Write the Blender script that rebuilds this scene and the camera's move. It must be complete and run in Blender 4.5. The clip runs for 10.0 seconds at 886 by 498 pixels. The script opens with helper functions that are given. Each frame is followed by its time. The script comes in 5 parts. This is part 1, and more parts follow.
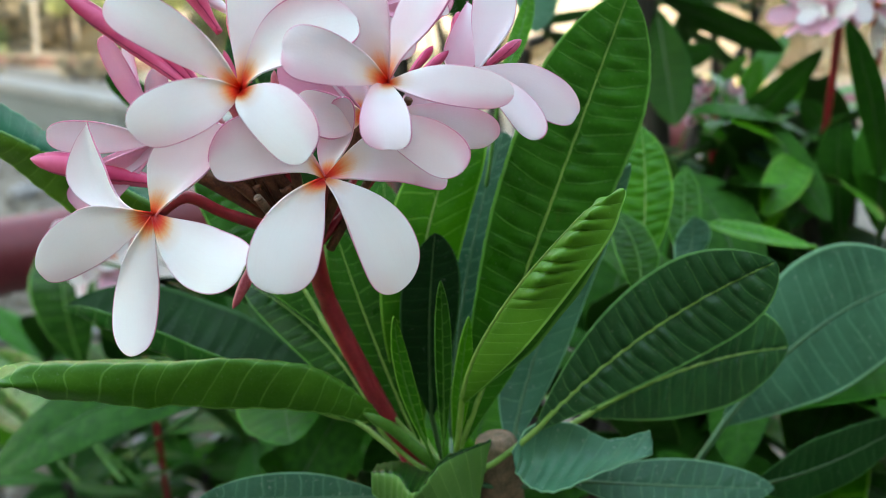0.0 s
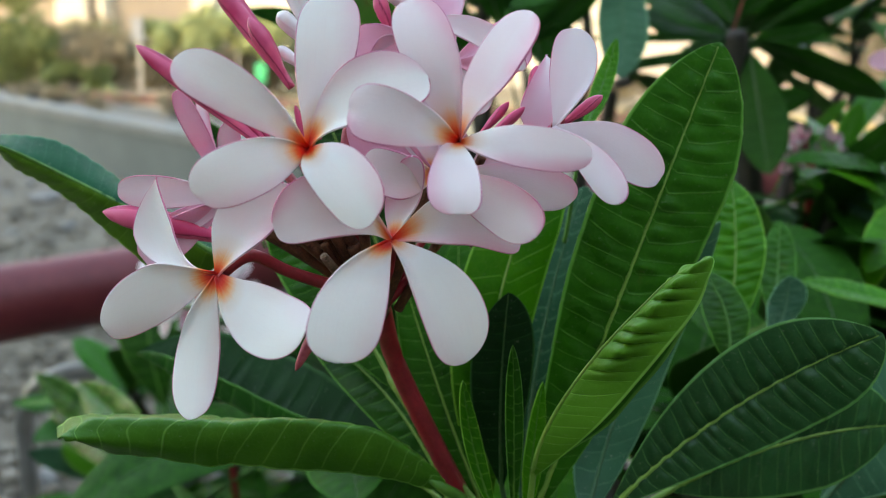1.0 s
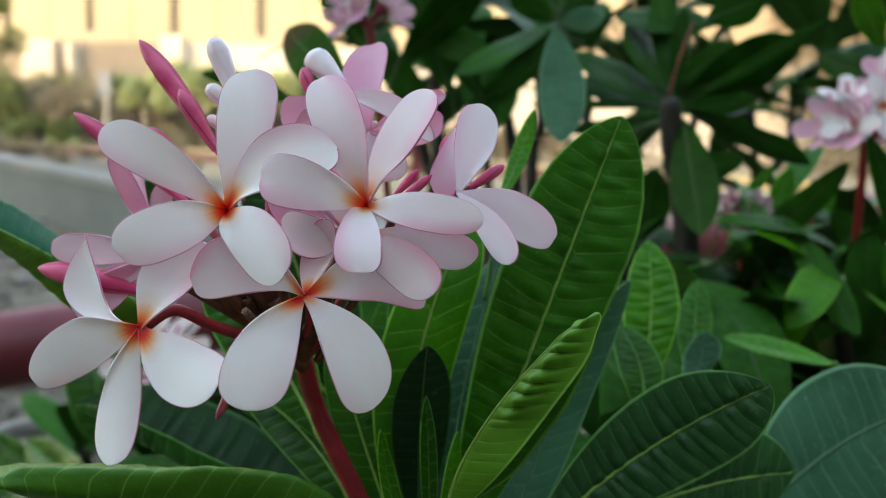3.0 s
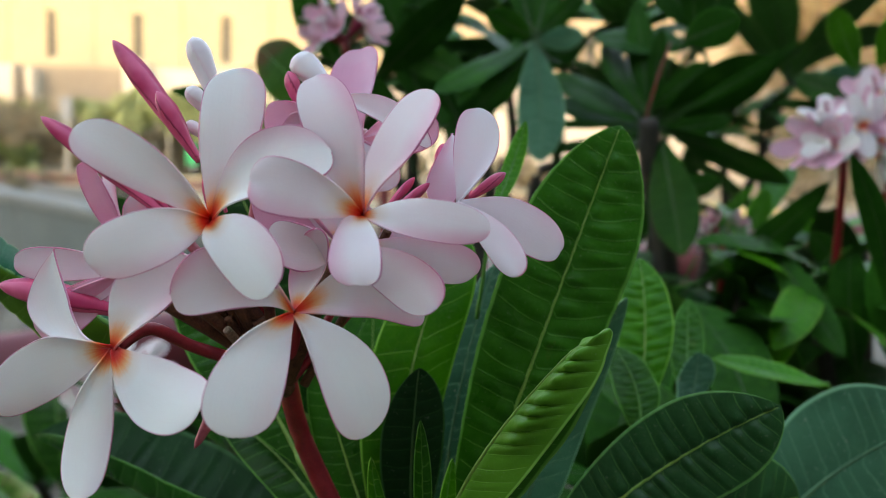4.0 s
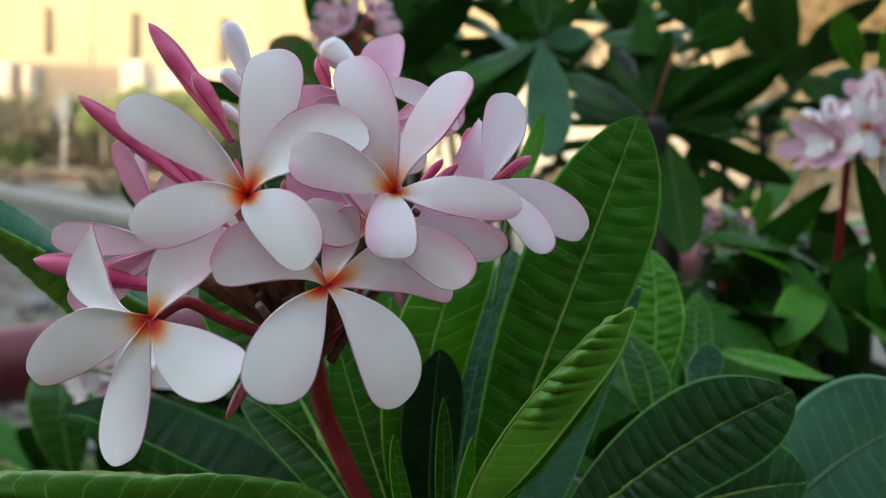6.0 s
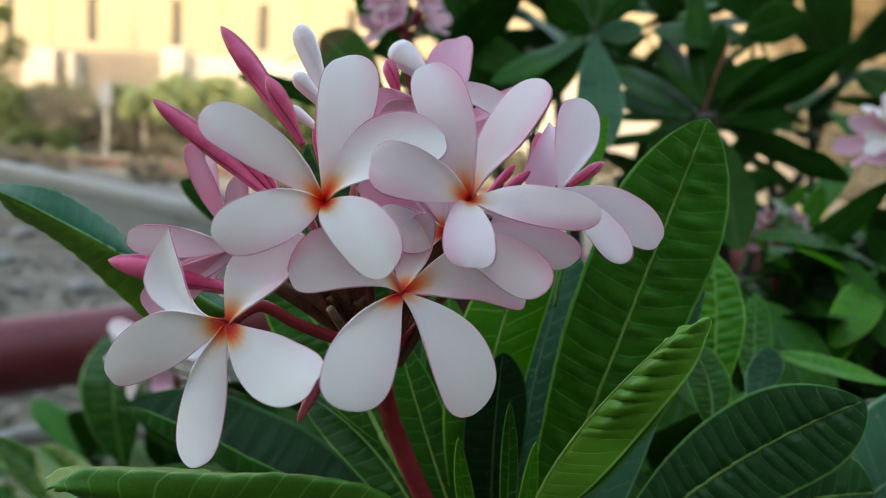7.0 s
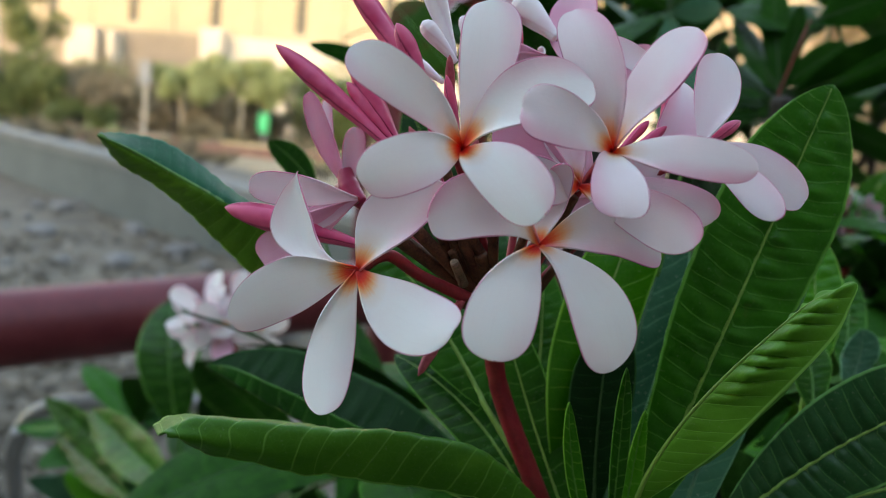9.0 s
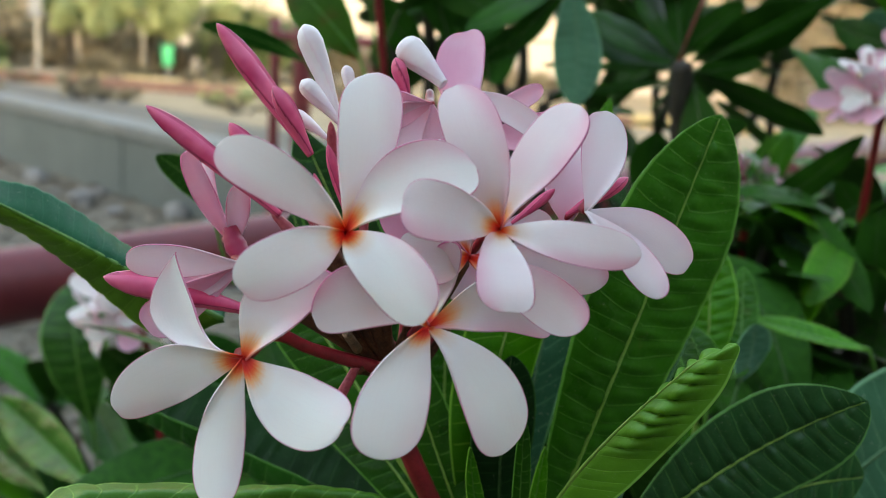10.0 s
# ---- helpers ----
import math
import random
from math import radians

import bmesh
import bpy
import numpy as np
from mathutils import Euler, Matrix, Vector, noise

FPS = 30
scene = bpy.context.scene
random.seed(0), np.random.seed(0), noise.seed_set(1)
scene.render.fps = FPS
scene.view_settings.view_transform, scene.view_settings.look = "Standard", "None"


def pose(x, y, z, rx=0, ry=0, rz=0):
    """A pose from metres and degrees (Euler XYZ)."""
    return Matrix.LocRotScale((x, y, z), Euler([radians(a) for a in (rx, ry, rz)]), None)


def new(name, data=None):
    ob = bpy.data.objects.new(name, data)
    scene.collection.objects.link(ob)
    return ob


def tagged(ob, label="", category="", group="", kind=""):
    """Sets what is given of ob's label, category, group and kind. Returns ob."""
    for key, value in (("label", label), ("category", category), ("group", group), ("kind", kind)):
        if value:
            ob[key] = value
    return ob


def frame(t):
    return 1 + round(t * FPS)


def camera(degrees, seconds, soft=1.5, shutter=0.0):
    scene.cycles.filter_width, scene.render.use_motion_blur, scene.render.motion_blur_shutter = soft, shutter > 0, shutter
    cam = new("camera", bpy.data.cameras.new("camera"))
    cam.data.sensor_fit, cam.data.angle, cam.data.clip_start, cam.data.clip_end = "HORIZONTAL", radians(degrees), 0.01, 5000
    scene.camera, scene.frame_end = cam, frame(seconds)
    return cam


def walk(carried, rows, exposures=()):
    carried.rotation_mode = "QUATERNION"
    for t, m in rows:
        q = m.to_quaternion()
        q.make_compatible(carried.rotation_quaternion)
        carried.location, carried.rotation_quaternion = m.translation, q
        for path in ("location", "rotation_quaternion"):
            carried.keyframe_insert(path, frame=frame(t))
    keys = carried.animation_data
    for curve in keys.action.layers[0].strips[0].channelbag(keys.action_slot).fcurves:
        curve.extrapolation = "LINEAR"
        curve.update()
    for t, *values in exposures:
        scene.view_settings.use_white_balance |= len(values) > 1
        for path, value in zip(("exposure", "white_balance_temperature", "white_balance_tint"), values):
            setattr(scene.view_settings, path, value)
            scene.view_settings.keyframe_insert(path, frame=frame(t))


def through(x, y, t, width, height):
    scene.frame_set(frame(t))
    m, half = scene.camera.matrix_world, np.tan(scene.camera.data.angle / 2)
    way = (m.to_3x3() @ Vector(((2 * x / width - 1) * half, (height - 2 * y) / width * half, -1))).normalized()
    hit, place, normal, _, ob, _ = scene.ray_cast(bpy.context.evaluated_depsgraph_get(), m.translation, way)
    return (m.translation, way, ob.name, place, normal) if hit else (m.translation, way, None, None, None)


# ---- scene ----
cam = camera(55.65, 10.0, soft=0.5)
cam.data.dof.use_dof = True
cam.data.dof.focus_distance = 0.290
cam.data.dof.aperture_fstop = 9.0
# seconds, x, y, z, and the turn about x, y and z in degrees
PATH = [
    (0.0, 0.0049, -0.0034, 1.2543, 74.41, -1.74, 2.80),
    (0.5, 0.0220, 0.0208, 1.2596, 74.94, -2.06, 7.43),
    (1.0, 0.0073, 0.0142, 1.2598, 76.74, -1.57, 8.57),
    (1.5, 0.0235, 0.0053, 1.2567, 78.86, -0.95, 8.34),
    (2.0, 0.0330, -0.0038, 1.2672, 79.58, -1.55, 7.53),
    (2.5, 0.0347, -0.0095, 1.2676, 79.87, -2.02, 7.18),
    (4.0, 0.0170, 0.0127, 1.2572, 82.56, -2.57, 4.07),
    (4.5, 0.0197, 0.0167, 1.2558, 82.88, -2.60, 3.54),
    (5.0, 0.0156, 0.0149, 1.2560, 82.97, -2.84, 3.20),
    (6.5, 0.0018, -0.0005, 1.2468, 82.52, -3.88, 4.59),
    (7.0, -0.0068, 0.0030, 1.2547, 81.85, -3.65, 6.29),
    (7.5, -0.0247, -0.0013, 1.2500, 81.47, -3.86, 7.99),
    (8.0, -0.0387, -0.0061, 1.2469, 81.37, -4.63, 9.24),
    (8.5, -0.0382, -0.0034, 1.2433, 81.06, -4.79, 9.66),
    (9.0, -0.0407, 0.0036, 1.2389, 80.89, -5.28, 8.56),
    (9.5, -0.0301, 0.0147, 1.2695, 79.08, -4.23, 5.91),
    (10.0, -0.0355, 0.0195, 1.2865, 76.43, -4.04, 2.78),
]
walk(cam, [(t, pose(*row)) for t, *row in PATH], exposures=[(0.0, 3.85, 8700, 11), (0.5, 3.7, 8700, 11), (1.0, 3.42, 8700, 12), (2.5, 3.24, 8700, 13), (4.0, 3.14, 8700, 14), (5.0, 3.14, 8700, 14), (7.5, 3.08, 8500, 14), (9.0, 3.05, 8400, 14), (10.0, 3.3, 9000, 13)])

# ---- light ----
SUN_UP, SUN_TURN = 12.0, 200.0
world = bpy.data.worlds.new("sky")
scene.world = world
world.use_nodes = True
wt = world.node_tree
sky = wt.nodes.new("ShaderNodeTexSky")
sky.sky_type = "NISHITA"
sky.sun_disc = False
sky.sun_elevation = radians(SUN_UP)
sky.sun_rotation = radians(SUN_TURN)
wt.links.new(sky.outputs["Color"], wt.nodes["Background"].inputs["Color"])
wt.nodes["Background"].inputs["Strength"].default_value = 0.15
lamp = bpy.data.lights.new("sun", "SUN")
lamp.energy, lamp.angle, lamp.color = 0.064, radians(0.6), (1.0, 0.84, 0.62)
sun = new("sun", lamp)
toward = Vector((math.sin(radians(SUN_TURN)) * math.cos(radians(SUN_UP)), math.cos(radians(SUN_TURN)) * math.cos(radians(SUN_UP)), math.sin(radians(SUN_UP))))
sun.matrix_world = Matrix.Translation((0, 0, 30)) @ toward.to_track_quat("Z", "Y").to_matrix().to_4x4()


# ---- materials ----
class Nodes:
    """A small helper that strings shader nodes together."""

    def __init__(self, name):
        self.mat = bpy.data.materials.new(name)
        self.mat.use_nodes = True
        self.t = self.mat.node_tree
        self.b = self.t.nodes["Principled BSDF"]
        self.out = self.t.nodes["Material Output"]

    def add(self, kind, **inputs):
        n = self.t.nodes.new("ShaderNode" + kind)
        for key, value in inputs.items():
            self.put(n.inputs[key.replace("_", " ")], value)
        return n

    def put(self, socket, value):
        if isinstance(value, bpy.types.NodeSocket):
            self.t.links.new(value, socket)
        else:
            socket.default_value = value

    def math(self, op, a, b=0.0, clamp=False):
        n = self.t.nodes.new("ShaderNodeMath")
        n.operation, n.use_clamp = op, clamp
        self.put(n.inputs[0], a)
        self.put(n.inputs[1], b)
        return n.outputs[0]

    def noise(self, scale, detail=4.0, vector=None, rough=0.55):
        n = self.add("TexNoise", Scale=scale, Detail=detail, Roughness=rough)
        if vector is None:
            vector = self.add("TexCoord").outputs["Object"]
        self.put(n.inputs["Vector"], vector)
        return n.outputs["Fac"]

    def ramp(self, fac, stops):
        n = self.t.nodes.new("ShaderNodeValToRGB")
        e = n.color_ramp.elements
        while len(e) < len(stops):
            e.new(0.5)
        for el, (at, col) in zip(e, stops):
            el.position = at
            el.color = (*col, 1) if len(col) == 3 else col
        self.put(n.inputs["Fac"], fac)
        return n.outputs["Color"]

    def step(self, x, lo, hi):
        n = self.t.nodes.new("ShaderNodeMapRange")
        n.interpolation_type = "SMOOTHSTEP"
        self.put(n.inputs["Value"], x)
        n.inputs["From Min"].default_value, n.inputs["From Max"].default_value = lo, hi
        return n.outputs["Result"]

    def mix(self, fac, a, b, mode="MIX"):
        n = self.t.nodes.new("ShaderNodeMix")
        n.data_type, n.blend_type = "RGBA", mode
        self.put(n.inputs["Factor"], fac)
        for s, v in (("A_Color", a), ("B_Color", b)):
            sock = [i for i in n.inputs if i.identifier == s][0]
            self.put(sock, (*v, 1) if isinstance(v, tuple) and len(v) == 3 else v)
        return [o for o in n.outputs if o.identifier == "Result_Color"][0]

    def bump(self, height, strength, distance):
        n = self.add("Bump", Height=height, Strength=strength, Distance=distance)
        self.put(self.b.inputs["Normal"], n.outputs["Normal"])

    def done(self, color, rough, metal=0.0, spec=0.5, sss=0.0, radius=(1, 0.5, 0.3), scale=0.002, through=0.0):
        self.put(self.b.inputs["Base Color"], color)
        self.put(self.b.inputs["Roughness"], rough)
        self.b.inputs["Metallic"].default_value = metal
        self.b.inputs["Specular IOR Level"].default_value = spec
        if sss:
            self.b.inputs["Subsurface Weight"].default_value = sss
            self.b.inputs["Subsurface Radius"].default_value = radius
            self.b.inputs["Subsurface Scale"].default_value = scale
        if through:
            tr = self.add("BsdfTranslucent", Color=color)
            mx = self.add("MixShader", Fac=through)
            self.t.links.new(self.b.outputs[0], mx.inputs[1])
            self.t.links.new(tr.outputs[0], mx.inputs[2])
            self.t.links.new(mx.outputs[0], self.out.inputs["Surface"])
        return self.mat


def petal_material(name, outer, pink=0.6, throat=True, glow=1.0):
    m = Nodes(name)
    uv = m.add("SeparateXYZ", Vector=m.add("UVMap").outputs["UV"])
    v, u = uv.outputs["X"], uv.outputs["Y"]
    rnd = m.add("ObjectInfo").outputs["Random"]
    side = m.math("ABSOLUTE", m.math("SUBTRACT", m.math("MULTIPLY", v, 2.0), 1.0))
    stretch = m.add("Mapping", Vector=m.add("UVMap").outputs["UV"], Scale=(46.0, 3.0, 1.0))
    m.put(stretch.inputs["Location"], m.add("CombineXYZ", X=m.math("MULTIPLY", rnd, 37.0)).outputs[0])
    streak = m.noise(1.0, 3.0, stretch.outputs["Vector"])
    cloud = m.noise(55.0, 3.0)
    us = m.math("ADD", u, m.math("MULTIPLY", m.math("SUBTRACT", streak, 0.5), 0.09))
    us = m.math("ADD", us, m.math("MULTIPLY", m.math("MULTIPLY", m.math("POWER", side, 2.0), u), 0.40))
    us = m.math("ADD", us, m.math("MULTIPLY", m.math("SUBTRACT", rnd, 0.35), 0.12))
    us = m.math("MULTIPLY", us, glow)
    if outer:
        col = m.ramp(us, [(0.0, (0.55, 0.07, 0.10)), (0.12, (0.70, 0.18, 0.28)), (0.4, (0.90, 0.44, 0.60)), (1.0, (0.90, 0.47, 0.62))])
        pale = m.ramp(cloud, [(0.35, (0.92, 0.76, 0.84)), (0.7, (0.86, 0.44, 0.62))])
        col = m.mix(0.38, col, pale)
    else:
        col = m.ramp(us, [(0.02, (0.62, 0.010, 0.010)), (0.09, (0.88, 0.045, 0.016)), (0.15, (0.95, 0.19, 0.05)), (0.22, (0.95, 0.50, 0.24)),
                          (0.31, (0.93, 0.82, 0.74)), (0.46, (0.925, 0.925, 0.91))])
        if pink > 0.9:
            col = m.mix(m.math("MULTIPLY", m.step(u, 0.2, 0.5), 0.34), col, (0.86, 0.58, 0.71))
        if not throat:
            col = m.ramp(us, [(0.0, (0.80, 0.42, 0.56)), (0.45, (0.87, 0.70, 0.79)), (1.0, (0.89, 0.86, 0.89))] if pink > 0.9 else [(0.0, (0.88, 0.80, 0.84)), (1.0, (0.89, 0.88, 0.90))])
        # the blush keeps to one side of a petal and to its end
        flank = m.math("MULTIPLY", m.math("SUBTRACT", m.math("MULTIPLY", v, 2.0), 1.0), m.math("SIGN", m.math("SUBTRACT", rnd, 0.5)))
        reach = m.math("ADD", m.math("ADD", m.math("MULTIPLY", flank, 0.26), m.math("MULTIPLY", side, 0.20)), m.math("ADD", m.math("MULTIPLY", u, 0.34), m.math("MULTIPLY", cloud, 0.35)))
        wash = m.math("MULTIPLY", m.step(reach, 0.40, 1.02), pink)
        col = m.mix(wash, col, (0.90, 0.49, 0.62))
    col = m.mix(m.math("MULTIPLY", m.step(streak, 0.5, 0.72), 0.08), col, (0.82, 0.66, 0.70) if not outer else (0.66, 0.20, 0.36))
    rim = m.step(m.math("ADD", side, m.math("MULTIPLY", m.math("SUBTRACT", streak, 0.5), 0.02)), 0.955, 0.985)
    rim = m.math("MULTIPLY", rim, m.math("MULTIPLY", m.step(u, 0.25, 0.6), m.step(m.math("ADD", cloud, m.math("MULTIPLY", u, 0.25)), 0.36, 0.68)))
    col = m.mix(m.math("MULTIPLY", rim, 0.82), col, (0.62, 0.12, 0.30))
    m.bump(m.math("ADD", streak, m.noise(900.0, 2.0)), 0.10, 0.0004)
    return m.done(col, 0.48, spec=0.3, sss=0.25, radius=(1.0, 0.7, 0.7), scale=0.0015, through=0.3 if outer or not throat else 0.10)


PETAL_IN = petal_material("petal_face", False, 0.62, True, 1.22)
PETAL_WHITE = petal_material("petal_face_white", False, 0.28, True, 1.5)
PETAL_BLUSH = petal_material("petal_face_blush", False, 0.95, True, 1.12)
PETAL_OUT = petal_material("petal_back", True)
PETAL_PLAIN = petal_material("petal_plain", False, 0.45, False)
PETAL_PINK = petal_material("petal_pale_pink", False, 1.0, False)


def leaf_material(name, lo, hi, vein, rough, spots=0.0, spec=0.26, show=0.6, patch=None):
    m = Nodes(name)
    uvn = m.add("UVMap").outputs["UV"]
    uv = m.add("SeparateXYZ", Vector=uvn)
    v, u = uv.outputs["X"], uv.outputs["Y"]
    side = m.math("ABSOLUTE", v)
    rnd = m.add("ObjectInfo").outputs["Random"]
    big = m.noise(28.0, 3.0)
    fine = m.noise(420.0, 4.0)
    tone = m.math("ADD", m.math("MULTIPLY", big, 0.75), m.math("MULTIPLY", m.math("SUBTRACT", rnd, 0.5), 0.35))
    col = m.mix(m.step(tone, 0.2, 0.75), lo, hi)
    # side veins sweep forward from the midrib; their count is in the third coordinate of the second map
    cnt = m.add("SeparateXYZ", Vector=m.add("Attribute").outputs["Vector"])
    att = cnt.inputs[0].links[0].from_node
    att.attribute_name = "veins"
    phase = cnt.outputs["X"]
    jog = m.math("MULTIPLY", m.math("SUBTRACT", big, 0.5), 0.12)
    saw = m.math("FRACT", m.math("ADD", phase, jog))
    near = m.math("MULTIPLY", m.math("ABSOLUTE", m.math("SUBTRACT", saw, 0.5)), 2.0)
    line = m.step(near, 0.90, 0.985)
    line = m.math("MULTIPLY", line, m.step(m.math("SUBTRACT", 1.0, side), 0.02, 0.2))
    col = m.mix(m.math("MULTIPLY", line, show), col, vein)
    col = m.mix(m.math("MULTIPLY", m.step(near, 0.3, 1.0), 0.08), col, hi)
    web = m.add("TexVoronoi", Scale=260.0)
    web.feature = "DISTANCE_TO_EDGE"
    m.put(web.inputs["Vector"], m.add("TexCoord").outputs["Object"])
    net = m.math("SUBTRACT", 1.0, m.step(web.outputs["Distance"], 0.0, 0.10))
    col = m.mix(m.math("MULTIPLY", net, 0.05), col, vein)
    edge = m.step(side, 0.93, 0.965)
    col = m.mix(m.math("MULTIPLY", edge, 0.8), col, tuple(1.35 * c for c in vein))
    dust = m.step(m.noise(620.0, 2.0), 0.66, 0.72)
    col = m.mix(m.math("MULTIPLY", dust, 0.12 + spots), col, (0.35, 0.38, 0.30))
    blot = m.step(m.noise(60.0, 5.0, rough=0.7), 0.66, 0.76)
    col = m.mix(m.math("MULTIPLY", blot, 0.25), col, (0.10, 0.09, 0.02))
    if patch:
        worn = m.step(m.noise(22.0, 4.0), 0.48, 0.62)
        col = m.mix(m.math("MULTIPLY", worn, 0.7), col, patch)
    m.bump(m.math("ADD", m.math("MULTIPLY", fine, 0.5), m.math("MULTIPLY", line, 0.6)), 0.4, 0.0008)
    r = m.math("ADD", rough, m.math("MULTIPLY", m.math("SUBTRACT", big, 0.5), 0.25))
    return m.done(col, r, spec=spec, through=0.07)


LEAF = {
    "green": leaf_material("leaf_green", (0.0045, 0.055, 0.0020), (0.016, 0.150, 0.006), (0.085, 0.28, 0.045), 0.30, spec=0.17),
    "deep": leaf_material("leaf_deep_green", (0.0018, 0.038, 0.0026), (0.006, 0.105, 0.008), (0.055, 0.21, 0.035), 0.32, spec=0.20),
    # near-black green: shade between the lower leaves is put into the colour
    "dark": leaf_material("leaf_inner_shade", (0.0014, 0.020, 0.003), (0.004, 0.048, 0.008), (0.02, 0.08, 0.02), 0.38, spec=0.10, show=0.4),
    # young leaves; on the tree behind this colour also stands for lit ones
    "young": leaf_material("leaf_young_lit", (0.014, 0.150, 0.003), (0.046, 0.29, 0.006), (0.16, 0.42, 0.05), 0.33, spec=0.18),
    "blue": leaf_material("leaf_dusty", (0.016, 0.098, 0.048), (0.050, 0.200, 0.104), (0.13, 0.32, 0.17), 0.40, spots=0.40, show=0.55),
}
LEAF.update({
    "glossy": leaf_material("leaf_glossy_dark", (0.005, 0.055, 0.011), (0.018, 0.150, 0.034), (0.080, 0.25, 0.065), 0.34, spec=0.24, show=0.5),
    # sky sheen put into the colour, for the upper half of side_leaf
    "teal": leaf_material("leaf_sky_sheen", (0.004, 0.060, 0.026), (0.012, 0.120, 0.055), (0.03, 0.16, 0.08), 0.55, spec=0.07, show=0.25),
    "olive": leaf_material("leaf_olive", (0.030, 0.105, 0.005), (0.080, 0.215, 0.016), (0.14, 0.30, 0.04), 0.5, spec=0.12, show=0.3),
    "soft": leaf_material("leaf_soft_green", (0.028, 0.145, 0.006), (0.078, 0.285, 0.020), (0.18, 0.43, 0.09), 0.42, spec=0.20, show=0.42),
    "mottled": leaf_material("leaf_mottled", (0.020, 0.085, 0.006), (0.045, 0.15, 0.010), (0.05, 0.18, 0.02), 0.45, spec=0.12, show=0.3, patch=(0.12, 0.035, 0.012)),
    "pale": leaf_material("leaf_pale_lip", (0.07, 0.20, 0.04), (0.14, 0.34, 0.08), (0.22, 0.46, 0.13), 0.4, spec=0.2, show=0.3),
    # leaf copies with little sheen, the shade of the tree behind in their colour
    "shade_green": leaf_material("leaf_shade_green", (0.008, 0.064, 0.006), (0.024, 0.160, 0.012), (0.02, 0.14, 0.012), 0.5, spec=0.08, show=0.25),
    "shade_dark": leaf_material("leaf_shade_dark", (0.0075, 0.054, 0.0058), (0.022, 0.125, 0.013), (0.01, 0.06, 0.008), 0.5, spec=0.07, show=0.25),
})
UNDER = leaf_material("leaf_underside", (0.022, 0.095, 0.016), (0.045, 0.15, 0.030), (0.08, 0.22, 0.05), 0.55, spec=0.12, show=0.4)


def plain(name, lo, hi, scale, rough, metal=0.0, bump=0.3, depth=0.002, spec=0.5, fine=8.0, sss=0.0):
    m = Nodes(name)
    a = m.noise(scale, 5.0)
    b = m.noise(scale * fine, 4.0)
    k = m.math("ADD", m.math("MULTIPLY", a, 0.65), m.math("MULTIPLY", b, 0.35))
    col = m.mix(m.step(k, 0.3, 0.7), lo, hi)
    m.bump(k, bump, depth)
    r = m.math("ADD", rough, m.math("MULTIPLY", m.math("SUBTRACT", b, 0.5), 0.2))
    return m.done(col, r, metal, spec, sss)


MIDRIB_DARK = plain("leaf_midrib_dark", (0.010, 0.05, 0.006), (0.02, 0.085, 0.012), 60, 0.45, depth=0.0003)
MIDRIB_DUSTY = plain("leaf_midrib_dusty", (0.03, 0.12, 0.05), (0.06, 0.18, 0.075), 60, 0.5, depth=0.0003)
MIDRIB_SOFT = plain("leaf_midrib_soft", (0.035, 0.16, 0.012), (0.07, 0.25, 0.03), 60, 0.45, depth=0.0003)
MIDRIB = plain("leaf_midrib", (0.12, 0.28, 0.035), (0.20, 0.38, 0.07), 60, 0.45, depth=0.0003)
def seam_material(name, lo, hi, seam):
    m = Nodes(name)
    uv = m.add("SeparateXYZ", Vector=m.add("UVMap").outputs["UV"])
    k = m.noise(60.0, 3.0)
    col = m.mix(m.step(k, 0.3, 0.7), lo, hi)
    col = m.mix(m.math("MULTIPLY", m.step(uv.outputs["X"], 0.25, 0.95), 0.55), col, hi)
    dark = m.math("SUBTRACT", 1.0, m.step(uv.outputs["X"], 0.06, 0.17))
    col = m.mix(m.math("MULTIPLY", dark, 0.7), col, seam)
    m.bump(m.noise(500.0, 3.0), 0.15, 0.0003)
    return m.done(col, 0.42, spec=0.4)


BUD_PINK = seam_material("bud_pink_seamed", (0.56, 0.026, 0.125), (0.78, 0.13, 0.26), (0.26, 0.008, 0.05))
BUD_WHITE = seam_material("bud_white_seamed", (0.80, 0.68, 0.75), (0.86, 0.83, 0.85), (0.82, 0.70, 0.77))
CALYX = plain("calyx_red", (0.30, 0.03, 0.05), (0.48, 0.10, 0.12), 120, 0.5, depth=0.0003)
STEM_RED = plain("stalk_red", (0.22, 0.007, 0.016), (0.35, 0.016, 0.028), 90, 0.40, depth=0.0003)
STEM_BROWN = plain("pedicel_brown", (0.045, 0.016, 0.009), (0.15, 0.06, 0.025), 170, 0.65, bump=0.8, depth=0.0012, spec=0.25)
STEM_PALE = plain("stem_pale", (0.09, 0.075, 0.035), (0.33, 0.20, 0.13), 160, 0.65, bump=0.8, depth=0.003)
BARK = plain("bark_grey", (0.018, 0.016, 0.013), (0.05, 0.044, 0.035), 25, 0.8, depth=0.003)
PIPE_RED = plain("pipe_red", (0.125, 0.014, 0.021), (0.18, 0.026, 0.032), 9, 0.5, depth=0.001)
CONCRETE = plain("concrete", (0.085, 0.104, 0.098), (0.12, 0.138, 0.13), 1.6, 0.85, depth=0.006)
CAP = plain("concrete_cap", (0.135, 0.142, 0.135), (0.19, 0.193, 0.18), 1.8, 0.85, depth=0.006)
